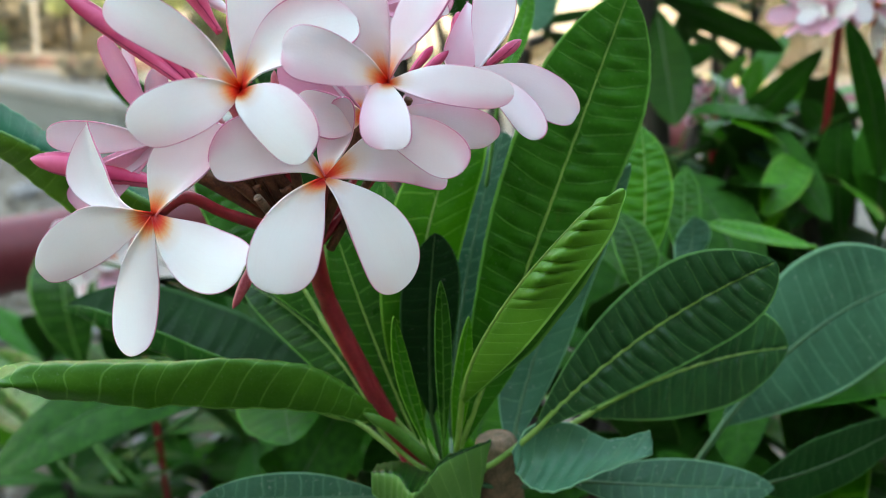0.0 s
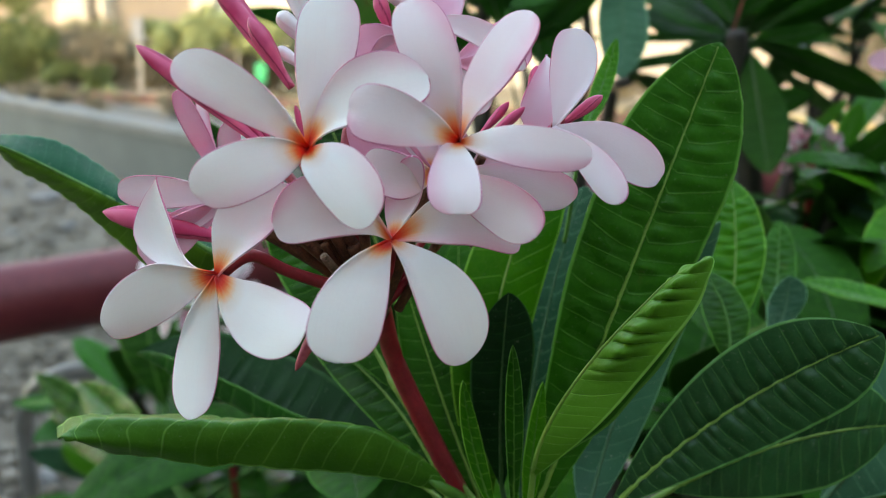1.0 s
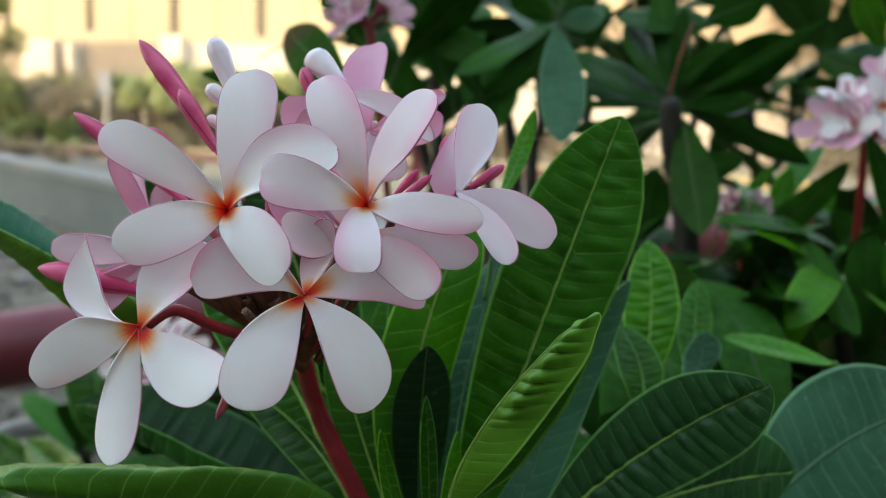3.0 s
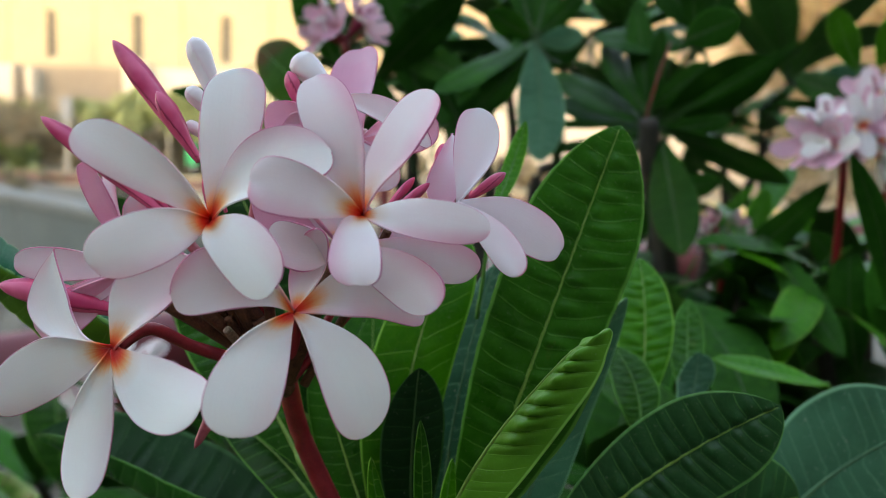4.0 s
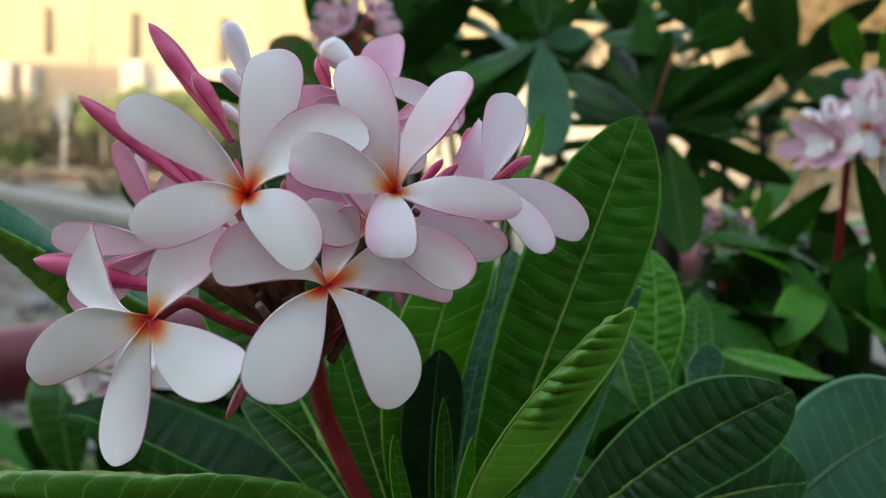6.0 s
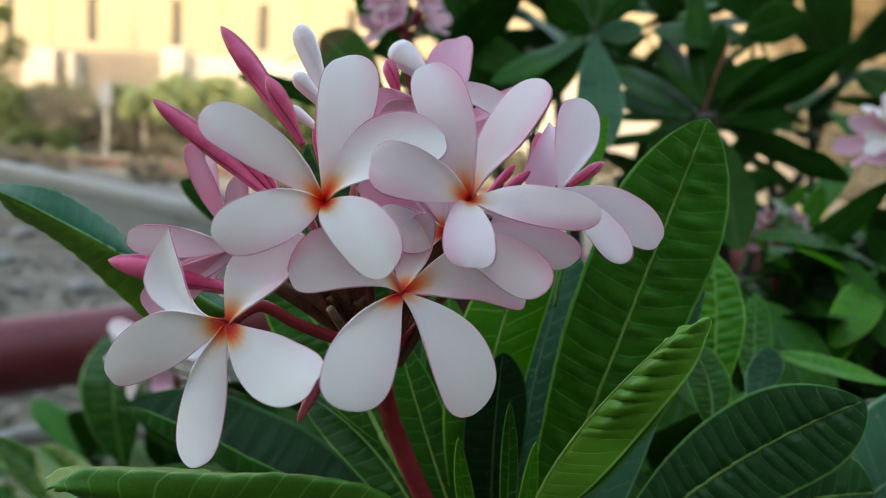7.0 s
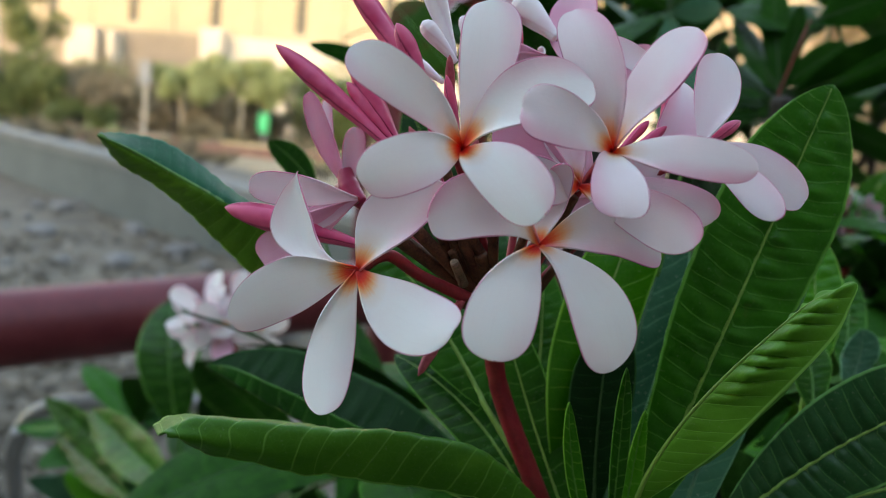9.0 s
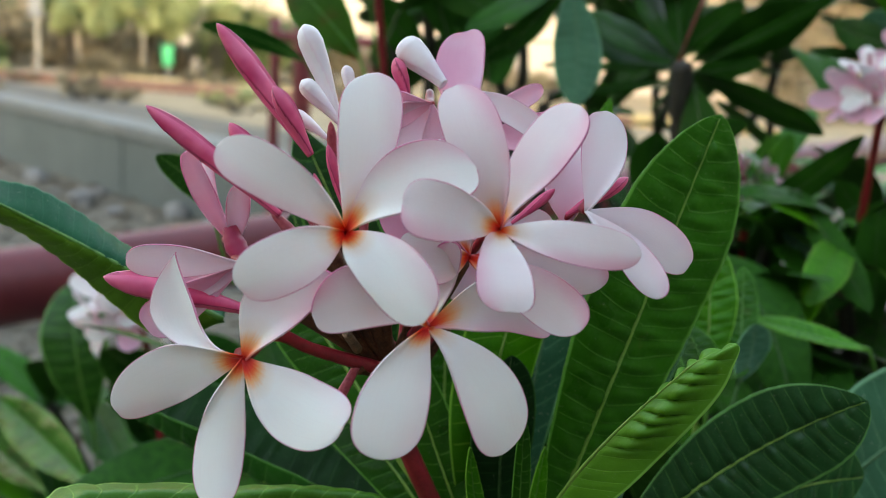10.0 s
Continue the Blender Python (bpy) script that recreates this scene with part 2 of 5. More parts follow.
def ground_material():
    m = Nodes("ground_soil")
    a, c = m.noise(2.2, 5.0), m.noise(31.0, 4.0)
    k = m.math("ADD", m.math("MULTIPLY", a, 0.65), m.math("MULTIPLY", c, 0.35))
    grey = m.mix(m.step(k, 0.3, 0.7), (0.062, 0.052, 0.038), (0.175, 0.150, 0.112))
    brown = m.mix(m.step(m.noise(0.8, 5.0), 0.3, 0.7), (0.20, 0.16, 0.10), (0.33, 0.26, 0.16))
    place = m.add("SeparateXYZ", Vector=m.add("TexCoord").outputs["Object"])
    far = m.step(m.math("ADD", place.outputs["Y"], m.math("MULTIPLY", a, 3.0)), 11.0, 15.0)
    m.bump(k, 0.8, 0.03)
    return m.done(m.mix(far, grey, brown), 0.92)


GROUND = ground_material()
STONE = plain("stone_grey", (0.10, 0.10, 0.10), (0.28, 0.275, 0.26), 9, 0.85, depth=0.01)
ROAD = plain("asphalt", (0.070, 0.064, 0.052), (0.12, 0.11, 0.09), 3, 0.85, depth=0.004)
FACADE = plain("facade_cream", (0.265, 0.230, 0.166), (0.305, 0.266, 0.194), 0.5, 0.85, depth=0.01)
FACADE_LOW = plain("facade_grey", (0.17, 0.143, 0.115), (0.21, 0.18, 0.145), 0.6, 0.85, depth=0.01)
PILLAR = plain("pillar_white", (0.40, 0.37, 0.315), (0.46, 0.43, 0.37), 0.8, 0.8, depth=0.01)
GLASS_DARK = plain("window_grey", (0.075, 0.076, 0.07), (0.10, 0.10, 0.09), 1.2, 0.8, depth=0.002, spec=0.15)
METAL = plain("steel_grey", (0.22, 0.225, 0.225), (0.34, 0.345, 0.345), 14, 0.4, 0.6, depth=0.001)
SIGN_BACK = plain("sign_grey", (0.12, 0.14, 0.16), (0.17, 0.19, 0.21), 4, 0.5, depth=0.001)
SIGN_GREEN = plain("sign_green", (0.0, 0.35, 0.14), (0.01, 0.45, 0.19), 4, 0.4, depth=0.001)
BRICK = plain("edging_brick", (0.16, 0.08, 0.06), (0.26, 0.15, 0.11), 3, 0.85, depth=0.01)
# sand with warm sunlight put into its colour; the strip lies in shade
SAND = plain("sand_sunlit", (0.42, 0.28, 0.10), (0.58, 0.42, 0.18), 0.9, 0.95, depth=0.02)
BARK_PALE = plain("bark_pale", (0.34, 0.30, 0.24), (0.48, 0.44, 0.36), 3, 0.8, depth=0.01)
BUSH = plain("bush_leaf", (0.040, 0.070, 0.014), (0.125, 0.150, 0.038), 1.5, 0.6, depth=0.01)
BUSH_LIGHT = plain("bush_leaf_light", (0.15, 0.19, 0.065), (0.36, 0.40, 0.18), 1.5, 0.55, depth=0.01)
BUSH_DRY = plain("bush_leaf_dry", (0.11, 0.092, 0.055), (0.25, 0.21, 0.13), 1.5, 0.7, depth=0.01)
BEHIND = plain("plaster_beige", (0.24, 0.22, 0.19), (0.30, 0.28, 0.24), 0.6, 0.9, depth=0.01)


# ---- building blocks ----
def mesh_of(name, verts, faces, mats, slots=None, smooth=True, uvs=None, veins=None):
    me = bpy.data.meshes.new(name)
    me.from_pydata(verts, [], faces)
    for m in mats:
        me.materials.append(m)
    if slots is not None:
        me.polygons.foreach_set("material_index", slots)
    me.polygons.foreach_set("use_smooth", [smooth] * len(me.polygons))
    if uvs is not None:
        layer = me.uv_layers.new(name="UVMap")
        flat = np.array(uvs)[[l.vertex_index for l in me.loops]]
        layer.data.foreach_set("uv", flat.ravel())
    if veins is not None:
        at = me.attributes.new("veins", "FLOAT_VECTOR", "POINT")
        at.data.foreach_set("vector", np.stack([veins, veins * 0, veins * 0], 1).ravel())
    me.update()
    return me


def part_of(name, me, parent, label="", at=None):
    ob = new(name, me)
    ob.parent = parent
    if at is not None:
        ob.matrix_basis = at
    return tagged(ob, label)


def part(name, bm, material, parent, label="", smooth=False):
    me = bpy.data.meshes.new(name)
    bm.to_mesh(me)
    bm.free()
    me.materials.append(material)
    me.polygons.foreach_set("use_smooth", [smooth] * len(me.polygons))
    return part_of(name, me, parent, label)


def thing(name, label, category, group="", kind="", at=(0, 0, 0)):
    ob = new(name)
    ob.location = at
    ob.empty_display_size = 0.05
    return tagged(ob, label, category, group, kind)


def box(bm, lo, hi, bevel=0.0):
    made = bmesh.ops.create_cube(bm, size=1.0)
    c = (Vector(lo) + Vector(hi)) / 2
    s = Vector(hi) - Vector(lo)
    for v in made["verts"]:
        v.co = Vector((v.co.x * s.x, v.co.y * s.y, v.co.z * s.z)) + c
    if bevel:
        edges = {e for v in made["verts"] for e in v.link_edges}
        bmesh.ops.bevel(bm, geom=list(edges), offset=bevel, segments=2, affect="EDGES", profile=0.5)
    return bm


def grid_sheet(P, N, thick, mats, name, uvs, veins=None):
    """A thin closed sheet: grid P of places, N of normals; the front has the first material, the back the second."""
    nu, nv = P.shape[:2]
    n = nu * nv
    front, back = P + N * thick / 2, P - N * thick / 2
    verts = np.concatenate([front.reshape(-1, 3), back.reshape(-1, 3)])
    faces, slots = [], []
    for i in range(nu - 1):
        for j in range(nv - 1):
            a = i * nv + j
            faces.append((a, a + 1, a + nv + 1, a + nv))
            slots.append(0)
            faces.append((n + a, n + a + nv, n + a + nv + 1, n + a + 1))
            slots.append(1)
    ring = [(0, j) for j in range(nv)] + [(i, nv - 1) for i in range(1, nu)] + [(nu - 1, j) for j in range(nv - 2, -1, -1)] + [(i, 0) for i in range(nu - 2, 0, -1)]
    ids = [i * nv + j for i, j in ring]
    for a, b in zip(ids, ids[1:] + ids[:1]):
        faces.append((b, a, n + a, n + b))
        slots.append(0)
    return mesh_of(name, verts.tolist(), faces, mats, slots, True, np.concatenate([uvs.reshape(-1, 2)] * 2), None if veins is None else np.concatenate([veins.ravel()] * 2))


def unit(a):
    return a / np.maximum(np.linalg.norm(a, axis=-1, keepdims=True), 1e-12)


def blade_frame(base, tip, left, right):
    """Centre line through the base, the middle of the widest place and the tip, with the half-width vector."""
    c, t, l, r = (np.array(p, float) for p in (base, tip, left, right))
    mid, axis = (l + r) / 2, t - c
    um = float(np.clip(np.dot(mid - c, axis) / np.dot(axis, axis), 0.42, 0.74))
    k = (mid - (1 - um) ** 2 * c - um ** 2 * t) / (2 * um * (1 - um))
    return c, t, k, um, (r - l) / 2


def bezier(c, k, t, u):
    u = u[:, None]
    return (1 - u) ** 2 * c + 2 * u * (1 - u) * k + u ** 2 * t


def normals_of(P):
    du = np.gradient(P, axis=0)
    dv = np.gradient(P, axis=1)
    return unit(np.cross(dv, du))


def petal_mesh(base, tip, left, right, cup, flip, seed, face=None):
    rng = np.random.default_rng(seed)
    c, t, k, um, w = blade_frame(base, tip, left, right)
    # the face that shows looks towards the path
    if np.dot(np.cross(w, t - c), (0.0, -1.0, 0.15)) < 0:
        w = -w
    nu, nv = 30, 19
    u = 1 - (1 - np.linspace(0, 1, nu)) ** 1.6
    v = np.concatenate([[-1], np.linspace(-0.972, 0.972, nv - 2), [1]])
    low = 0.09 + 0.91 * np.sin(np.pi / 2 * np.clip(u / um, 0, 1)) ** 1.15
    top = np.maximum(1 - np.clip((u - um) / (1 - um), 0, 1) ** (3.0 if cup < 0.33 else 1.5), 0) ** (0.5 if cup < 0.33 else 1.0)
    prof = np.where(u < um, low, top)
    prof[-1] = 0.06
    line = bezier(c, k, t, u)
    n0 = unit(np.cross(w, t - c))
    wl = np.linalg.norm(w)
    a1, a2 = rng.uniform(0, 6.28, 2)
    wave = 0.05 * np.sin(5.0 * u[:, None] + a1 + 1.5 * v[None]) * v[None] ** 2 + 0.03 * np.sin(9 * u[:, None] + a2) * v[None] ** 4
    lift = (cup * v[None] ** 2 - 0.05 * (1 - v[None] ** 2) * np.sin(np.pi * u)[:, None] + wave) * prof[:, None] * wl
    # one edge rolls up a little near the throat
    roll = 0.25 * np.clip(v[None], 0, 1) ** 4 * np.exp(-((u[:, None] - 0.25) / 0.22) ** 2) * wl
    notch = 1 - rng.choice([0.0, 0.012, 0.02]) * np.exp(-((prof[:, None] * v[None] - rng.uniform(-0.3, 0.3)) / 0.3) ** 2) * np.clip((u[:, None] - 0.8) / 0.2, 0, 1)
    P = c + (line - c)[:, None, :] * notch[..., None] + (prof[:, None] * v[None])[..., None] * w + (lift + roll)[..., None] * n0
    Nn = normals_of(P)
    if np.mean(Nn @ n0) < 0:
        Nn = -Nn
    uvs = np.stack([np.broadcast_to(v[None] * 0.5 + 0.5, (nu, nv)), np.broadcast_to(u[:, None], (nu, nv))], -1)
    face = face or PETAL_IN
    face = {2: PETAL_BLUSH, 3: PETAL_PINK, 4: PETAL_IN}.get(flip, face)
    mats = [PETAL_OUT, face] if flip == 1 else [face, PETAL_OUT]
    return grid_sheet(P, Nn, 0.0006, mats, "petal", uvs)


def tube_mesh(name, points, radii, mats, sides=10, close=True):
    """A round stalk along a smooth line through the points."""
    pts = np.array(points, float)
    m = len(pts)
    tt = np.linspace(0, m - 1, (m - 1) * 6 + 1)
    out = []
    for x in tt:
        i = min(int(x), m - 2)
        s = x - i
        p0, p1, p2, p3 = pts[max(i - 1, 0)], pts[i], pts[i + 1], pts[min(i + 2, m - 1)]
        out.append(0.5 * ((2 * p1) + (p2 - p0) * s + (2 * p0 - 5 * p1 + 4 * p2 - p3) * s * s + (3 * p1 - p0 - 3 * p2 + p3) * s ** 3))
    L = np.array(out)
    rad = np.interp(np.linspace(0, 1, len(L)), np.linspace(0, 1, len(radii)), radii)
    d = unit(np.gradient(L, axis=0))
    side = unit(np.cross(d, np.where(np.abs(d[:, 2:3]) > 0.9, [1.0, 0, 0], [0, 0, 1.0])))
    up = np.cross(side, d)
    a = np.linspace(0, 2 * np.pi, sides, endpoint=False)
    ring = L[:, None] + rad[:, None, None] * (np.cos(a)[None, :, None] * side[:, None] + np.sin(a)[None, :, None] * up[:, None])
    verts = ring.reshape(-1, 3).tolist()
    faces = []
    for i in range(len(L) - 1):
        for j in range(sides):
            k = (j + 1) % sides
            faces.append((i * sides + j, i * sides + k, (i + 1) * sides + k, (i + 1) * sides + j))
    if close:
        faces.append(tuple(range(sides - 1, -1, -1)))
        faces.append(tuple((len(L) - 1) * sides + j for j in range(sides)))
    return mesh_of(name, verts, faces, mats)


SEED = [0]


def seed():
    SEED[0] += 1
    return SEED[0]


def flower(owner, throat, petals, hub, face=None):
    """A flower: its tube with the throat, and each petal."""
    c = np.array(throat)
    back = c + unit(c - np.array([0.0, 0.0, 1.26])) * 0.016
    line = [c + unit(back - c) * (0.0005 if len(petals) > 2 else 0.004), c * 0.5 + back * 0.5, back]
    if hub and len(petals) > 2:
        line += [back * 0.55 + np.array(hub) * 0.45 + np.array([0.0, 0.004, 0.003]), np.array(hub)]
    tube = part_of("flower", tube_mesh("flower", line, [0.0012, 0.0019, 0.0015, 0.0015, 0.0018] if len(petals) > 1 else [0.0004, 0.0004], [STEM_RED], 10), owner, "open white and pink frangipani flower with orange throat")
    for tip, left, right, cup, flip in petals:
        part_of("petal", petal_mesh(throat, tip, left, right, cup, flip, seed(), face), tube)
    return tube


def bud(owner, tip, base, r, kind):
    """A furled bud: five petal edges wound in a spiral."""
    t, b = np.array(tip), np.array(base)
    d = unit(t - b)
    s = unit(np.cross(d, [0.2, 0.9, 0.1]))
    w = np.cross(s, d)
    w = w if w[1] < 0 else -w
    nu, sides = 40, 48
    u = np.linspace(0, 1, nu)
    if kind == "pink":
        prof = np.interp(u, [0, 0.15, 0.45, 0.70, 0.83, 0.92, 0.97, 1], [0.32, 0.48, 0.88, 1.0, 0.84, 0.56, 0.30, 0.04])
        depth, wind, mat = 0.24, 0.9, BUD_PINK
    elif kind == "white":
        prof = np.interp(u, [0, 0.2, 0.6, 0.8, 0.9, 0.96, 1], [0.35, 0.5, 0.9, 1.0, 0.86, 0.56, 0.04])
        depth, wind, mat = 0.07, 1.1, BUD_WHITE
    else:
        prof = np.interp(u, [0, 0.3, 0.7, 0.92, 1], [0.7, 0.85, 1.0, 0.6, 0.1])
        depth, wind, mat = 0.08, 1.0, CALYX
    bend = np.cross(d, [0, 0, 1.0]) * np.linalg.norm(t - b) * 0.03
    line = b + (t - b) * u[:, None] + np.sin(np.pi * u)[:, None] * bend
    a = np.linspace(0, 2 * np.pi, sides, endpoint=False)
    shift = 0.22 * math.sin(1000 * r + 60 * t[0])
    tooth = (((a[None] - np.pi / 2) * 3 / (2 * np.pi) + wind * (u[:, None] - 0.5) * 0.5 + shift) % 1.0)
    rad = r * prof[:, None] * (1 - depth * tooth ** 2 + depth * 0.4)
    ring = line[:, None] + rad[..., None] * (np.cos(a)[None, :, None] * s + np.sin(a)[None, :, None] * w)
    faces = [(i * sides + j, i * sides + (j + 1) % sides, (i + 1) * sides + (j + 1) % sides, (i + 1) * sides + j) for i in range(nu - 1) for j in range(sides)]
    faces += [tuple(range(sides - 1, -1, -1)), tuple((nu - 1) * sides + j for j in range(sides))]
    seams = np.stack([tooth, np.broadcast_to(u[:, None], tooth.shape)], -1).reshape(-1, 2)
    names = {"pink": "furled deep pink flower bud", "white": "pale half-open flower bud", "calyx": "small dark red bud"}
    return part_of("bud", mesh_of("bud", ring.reshape(-1, 3).tolist(), faces, [mat], uvs=seams), owner, names[kind])


def pedicel(owner, points, r):
    part_of("pedicel", tube_mesh("pedicel", points, [r, r * 0.9, r * 1.2], [STEM_RED if r == 0.0024 else STEM_BROWN], 10), owner)


def peduncle(owner, points, r):
    part_of("flower_stalk", tube_mesh("flower_stalk", points, [r * 0.85, r * 0.9, r, r * 1.1], [STEM_RED], 16), owner, "thick dark red flower stalk")


def leaf_sheet(keel, u, prof, w1, w2, mats, fold, quilt, veins, nv, seed_no, beads=0.0, facing=(0.0, -1.0, 0.2)):
    """A ribbed blade on both sides of a midrib line; w1 and w2 lead from the midrib to the margins at the widest place."""
    rng = np.random.default_rng(seed_no)
    nu = len(u)
    v = np.concatenate([[-1], np.linspace(-0.97, 0.97, nv - 2), [1]])
    across = np.where(v[:, None] < 0, -v[:, None] * w1[None], v[:, None] * w2[None])
    # soften the crease at the midrib
    soft = np.exp(-(v / 0.10) ** 2)[:, None] * 0.03 * (w1 + w2)[None]
    a1, a2, a3, a4 = rng.uniform(0, 6.28, 4)
    phase = veins * u[:, None] - veins * 0.028 * np.abs(v)[None] ** 1.6 * prof[:, None] + 0.5
    phase = phase + 0.16 * np.sin(2.1 * veins * u[:, None] + a4) + 0.3 * np.sign(v)[None] + 0.03 * np.sin(7.0 * v[None] + 1.3 * veins * u[:, None])
    wl = (np.linalg.norm(w1) + np.linalg.norm(w2)) / 2
    wave = (0.04 * np.sin(7 * u[:, None] + a1 + np.sign(v)[None]) + 0.025 * np.sin(19 * u[:, None] + a2 + 2 * np.sign(v)[None])) * v[None] ** 2 + 0.03 * np.sin(4 * u[:, None] + a3) * v[None]
    P = keel[:, None] + prof[:, None, None] * (across + soft)[None]
    N1 = normals_of(P)
    if np.mean(N1[:, : nv // 2] @ np.array(facing)) < 0:
        N1 = -N1
    puff = np.abs(np.sin(np.pi * phase)) ** 0.8 * np.clip(np.abs(v)[None] / 0.12, 0, 1) ** 0.5 * (1 - 0.75 * np.abs(v)[None] ** 1.2)
    rough_rng = 0.35 + 0.9 * np.sin(1.7 * phase + a4 + 3 * v[None]) ** 2
    bead = beads * np.exp(-((np.abs(v)[None] - 0.46) / 0.20) ** 2) * np.clip((u[:, None] - 0.52) / 0.14, 0, 1) * np.abs(np.sin(np.pi * phase)) ** 0.6
    lift = (fold * (np.abs(v)[None] - 0.35) - 0.10 * v[None] ** 2 + wave) * prof[:, None] * wl + (puff * quilt * rough_rng + bead) * np.clip(prof[:, None] * 1.4, 0, 1)
    P = P + N1 * lift[..., None]
    Nn = normals_of(P)
    if np.mean(np.sum(Nn * N1, -1)) < 0:
        Nn = -Nn
    uvs = np.stack([np.broadcast_to(v[None], (nu, nv)), np.broadcast_to(u[:, None], (nu, nv))], -1)
    return grid_sheet(P, Nn, 0.0005, mats, "leaf", uvs, phase), P[:, nv // 2], N1[:, nv // 2]


def leaf_prof(u, um, blunt=2.2):
    low = np.sin(np.pi / 2 * np.clip(u / um, 0, 1)) ** 0.95 * 0.97 + 0.03
    top = np.maximum(1 - np.clip((u - um) / (1 - um), 0, 1) ** blunt, 0) ** 0.72
    prof = np.where(u < um, low, top)
    prof[-1] = 0.012
    return prof


def midrib_mesh(mid, nrm, wl, petiole=None, mat=None):
    nu = len(mid)
    pick = [int(i) for i in np.linspace(0, nu - 2, 14 if nu > 60 else 6)]
    rib = [mid[i] + nrm[i] * 0.0002 for i in pick]
    if petiole is not None:
        rib = [np.array(petiole), (np.array(petiole) + mid[0]) / 2 + np.array([0, 0, -0.004])] + rib
    size = 0.020 * wl + 0.0005
    return tube_mesh("midrib", rib, [size * 1.7, size * 1.1, size * 0.7, size * 0.3], [mat or MIDRIB], 8)


def leaf_data(base, tip, left, right, kind, fold, quilt, veins, nu=100, nv=17, seed_no=0, petiole=None, facing=(0.0, -1.0, 0.2)):
    c, t, k, um, w = blade_frame(base, tip, left, right)
    if np.cross(w, t - c)[1] > 0:
        w = -w
    u = np.linspace(0, 1, nu)
    me, mid, nrm = leaf_sheet(bezier(c, k, t, u), u, leaf_prof(u, um), -w, w, [LEAF[kind], UNDER], fold, quilt, veins, nv, seed_no, 0.0, facing)
    return me, midrib_mesh(mid, nrm, np.linalg.norm(w), petiole, MIDRIB_DARK if facing[2] == 1 or kind.startswith("shade") or kind == "dark" else MIDRIB_DUSTY if kind == "blue" else MIDRIB_SOFT if veins < 15 else None)


def folded_leaf(owner, base, keel, tip, near, far, kinds, quilt, veins, beads, um=0.5, root=True, hook=(0, 0, 0)):
    """A leaf folded along its midrib: the near half shows its outside, the far half its inside."""
    c, k0, t, n, f = (np.array(p, float) for p in (base, keel, tip, near, far))
    k = (k0 - (1 - um) ** 2 * c - um ** 2 * t) / (2 * um * (1 - um))
    u = np.linspace(0, 1, 190)
    line = bezier(c, k, t, u) + np.clip((u - 0.9) / 0.1, 0, 1)[:, None] ** 2 * np.array(hook)
    me, mid, nrm = leaf_sheet(line, u, leaf_prof(u, um, 3.0), n - k0, f - k0, [LEAF[kinds[0]], LEAF[kinds[1]]], 0.0, quilt, veins, 31, seed(), beads)
    ob = part_of("leaf", me, owner, "bright young leaf still folded along its midrib")
    part_of("midrib", midrib_mesh(mid, nrm, np.linalg.norm(n - k0) * 0.8, NODE if root else None), ob)


def leaf(owner, base, tip, left, right, kind, fold, quilt, veins):
    root = NODE if (Vector(base) - Vector(NODE)).length < 0.10 else tuple(Vector(base) + (Vector(base) - Vector(tip)) * 0.3 + Vector((0, 0.01, -0.035)))
    me, rib = leaf_data(base, tip, left, right, kind, fold, quilt, veins, 110 if veins > 10 else 80, 21, seed(), root)
    words = {"mottled": "olive leaf mottled with red-brown", "green": "glossy mid-green veined leaf", "dark": "ribbed green leaf darkened for shade inside the plant", "deep": "deep green glossy ribbed leaf", "glossy": "very dark glossy quilted leaf with a pale margin", "young": "bright young green leaf", "shade_dark": "green leaf coloured dark for shade", "shade_green": "mid-green leaf in shade", "blue": "dusty blue-green leaf"}
    ob = part_of("leaf", me, owner, words[kind])
    part_of("midrib", rib, ob)
    return ob


# a few leaf shapes that the shrubs behind share
def spare_leaf(kind, bend, wide, k):
    return leaf_data((0, 0, 0), (0, 1.0, -bend), (-wide, 0.58, 0.03), (wide, 0.58, 0.03), kind, 0.15, 0.008, 14, 60, 11, 900 + k, None, (0, 0, 1))


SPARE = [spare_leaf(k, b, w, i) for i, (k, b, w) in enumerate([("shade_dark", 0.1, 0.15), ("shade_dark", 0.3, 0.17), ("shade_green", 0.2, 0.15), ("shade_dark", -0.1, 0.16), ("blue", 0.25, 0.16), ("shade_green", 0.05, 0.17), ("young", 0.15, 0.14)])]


def rosette(owner, spot, scale=1.0, picks=(0, 1, 2, 2, 3, 5, 5, 5, 6)):
    """A whorl of leaves on a branch end."""
    rng = random.Random(seed() + 1)
    p = Vector(spot)
    n = rng.randint(8, 11)
    for i in range(n):
        turn = i * 137.5 + rng.uniform(-15, 15)
        rise = rng.uniform(-25, 60)
        size = scale * rng.uniform(0.13, 0.21) * (0.6 if owner.name.startswith("low") else 1.0)
        me, rib = SPARE[rng.choice(picks)]
        m = Matrix.Translation(p + Vector((0, 0, -0.03 + 0.005 * i))) @ Euler((radians(rise), radians(rng.uniform(-25, 25)), radians(turn))).to_matrix().to_4x4() @ Matrix.Diagonal((size, size, size, 1))
        ob = part_of("leaf", me, owner, "", m)
        part_of("midrib", rib, ob)
    foot = p + Vector((rng.uniform(-0.1, 0.1), rng.uniform(0.0, 0.15), -rng.uniform(0.3, 0.5)))
    part_of("branch", tube_mesh("branch", [p, (p + foot) / 2 + Vector((0.02, 0.02, 0)), foot, Vector((foot.x * 0.6 + 0.15, foot.y * 0.7 + 0.4, 0.0))], [0.006, 0.010, 0.014, 0.022], [BARK], 8), owner)


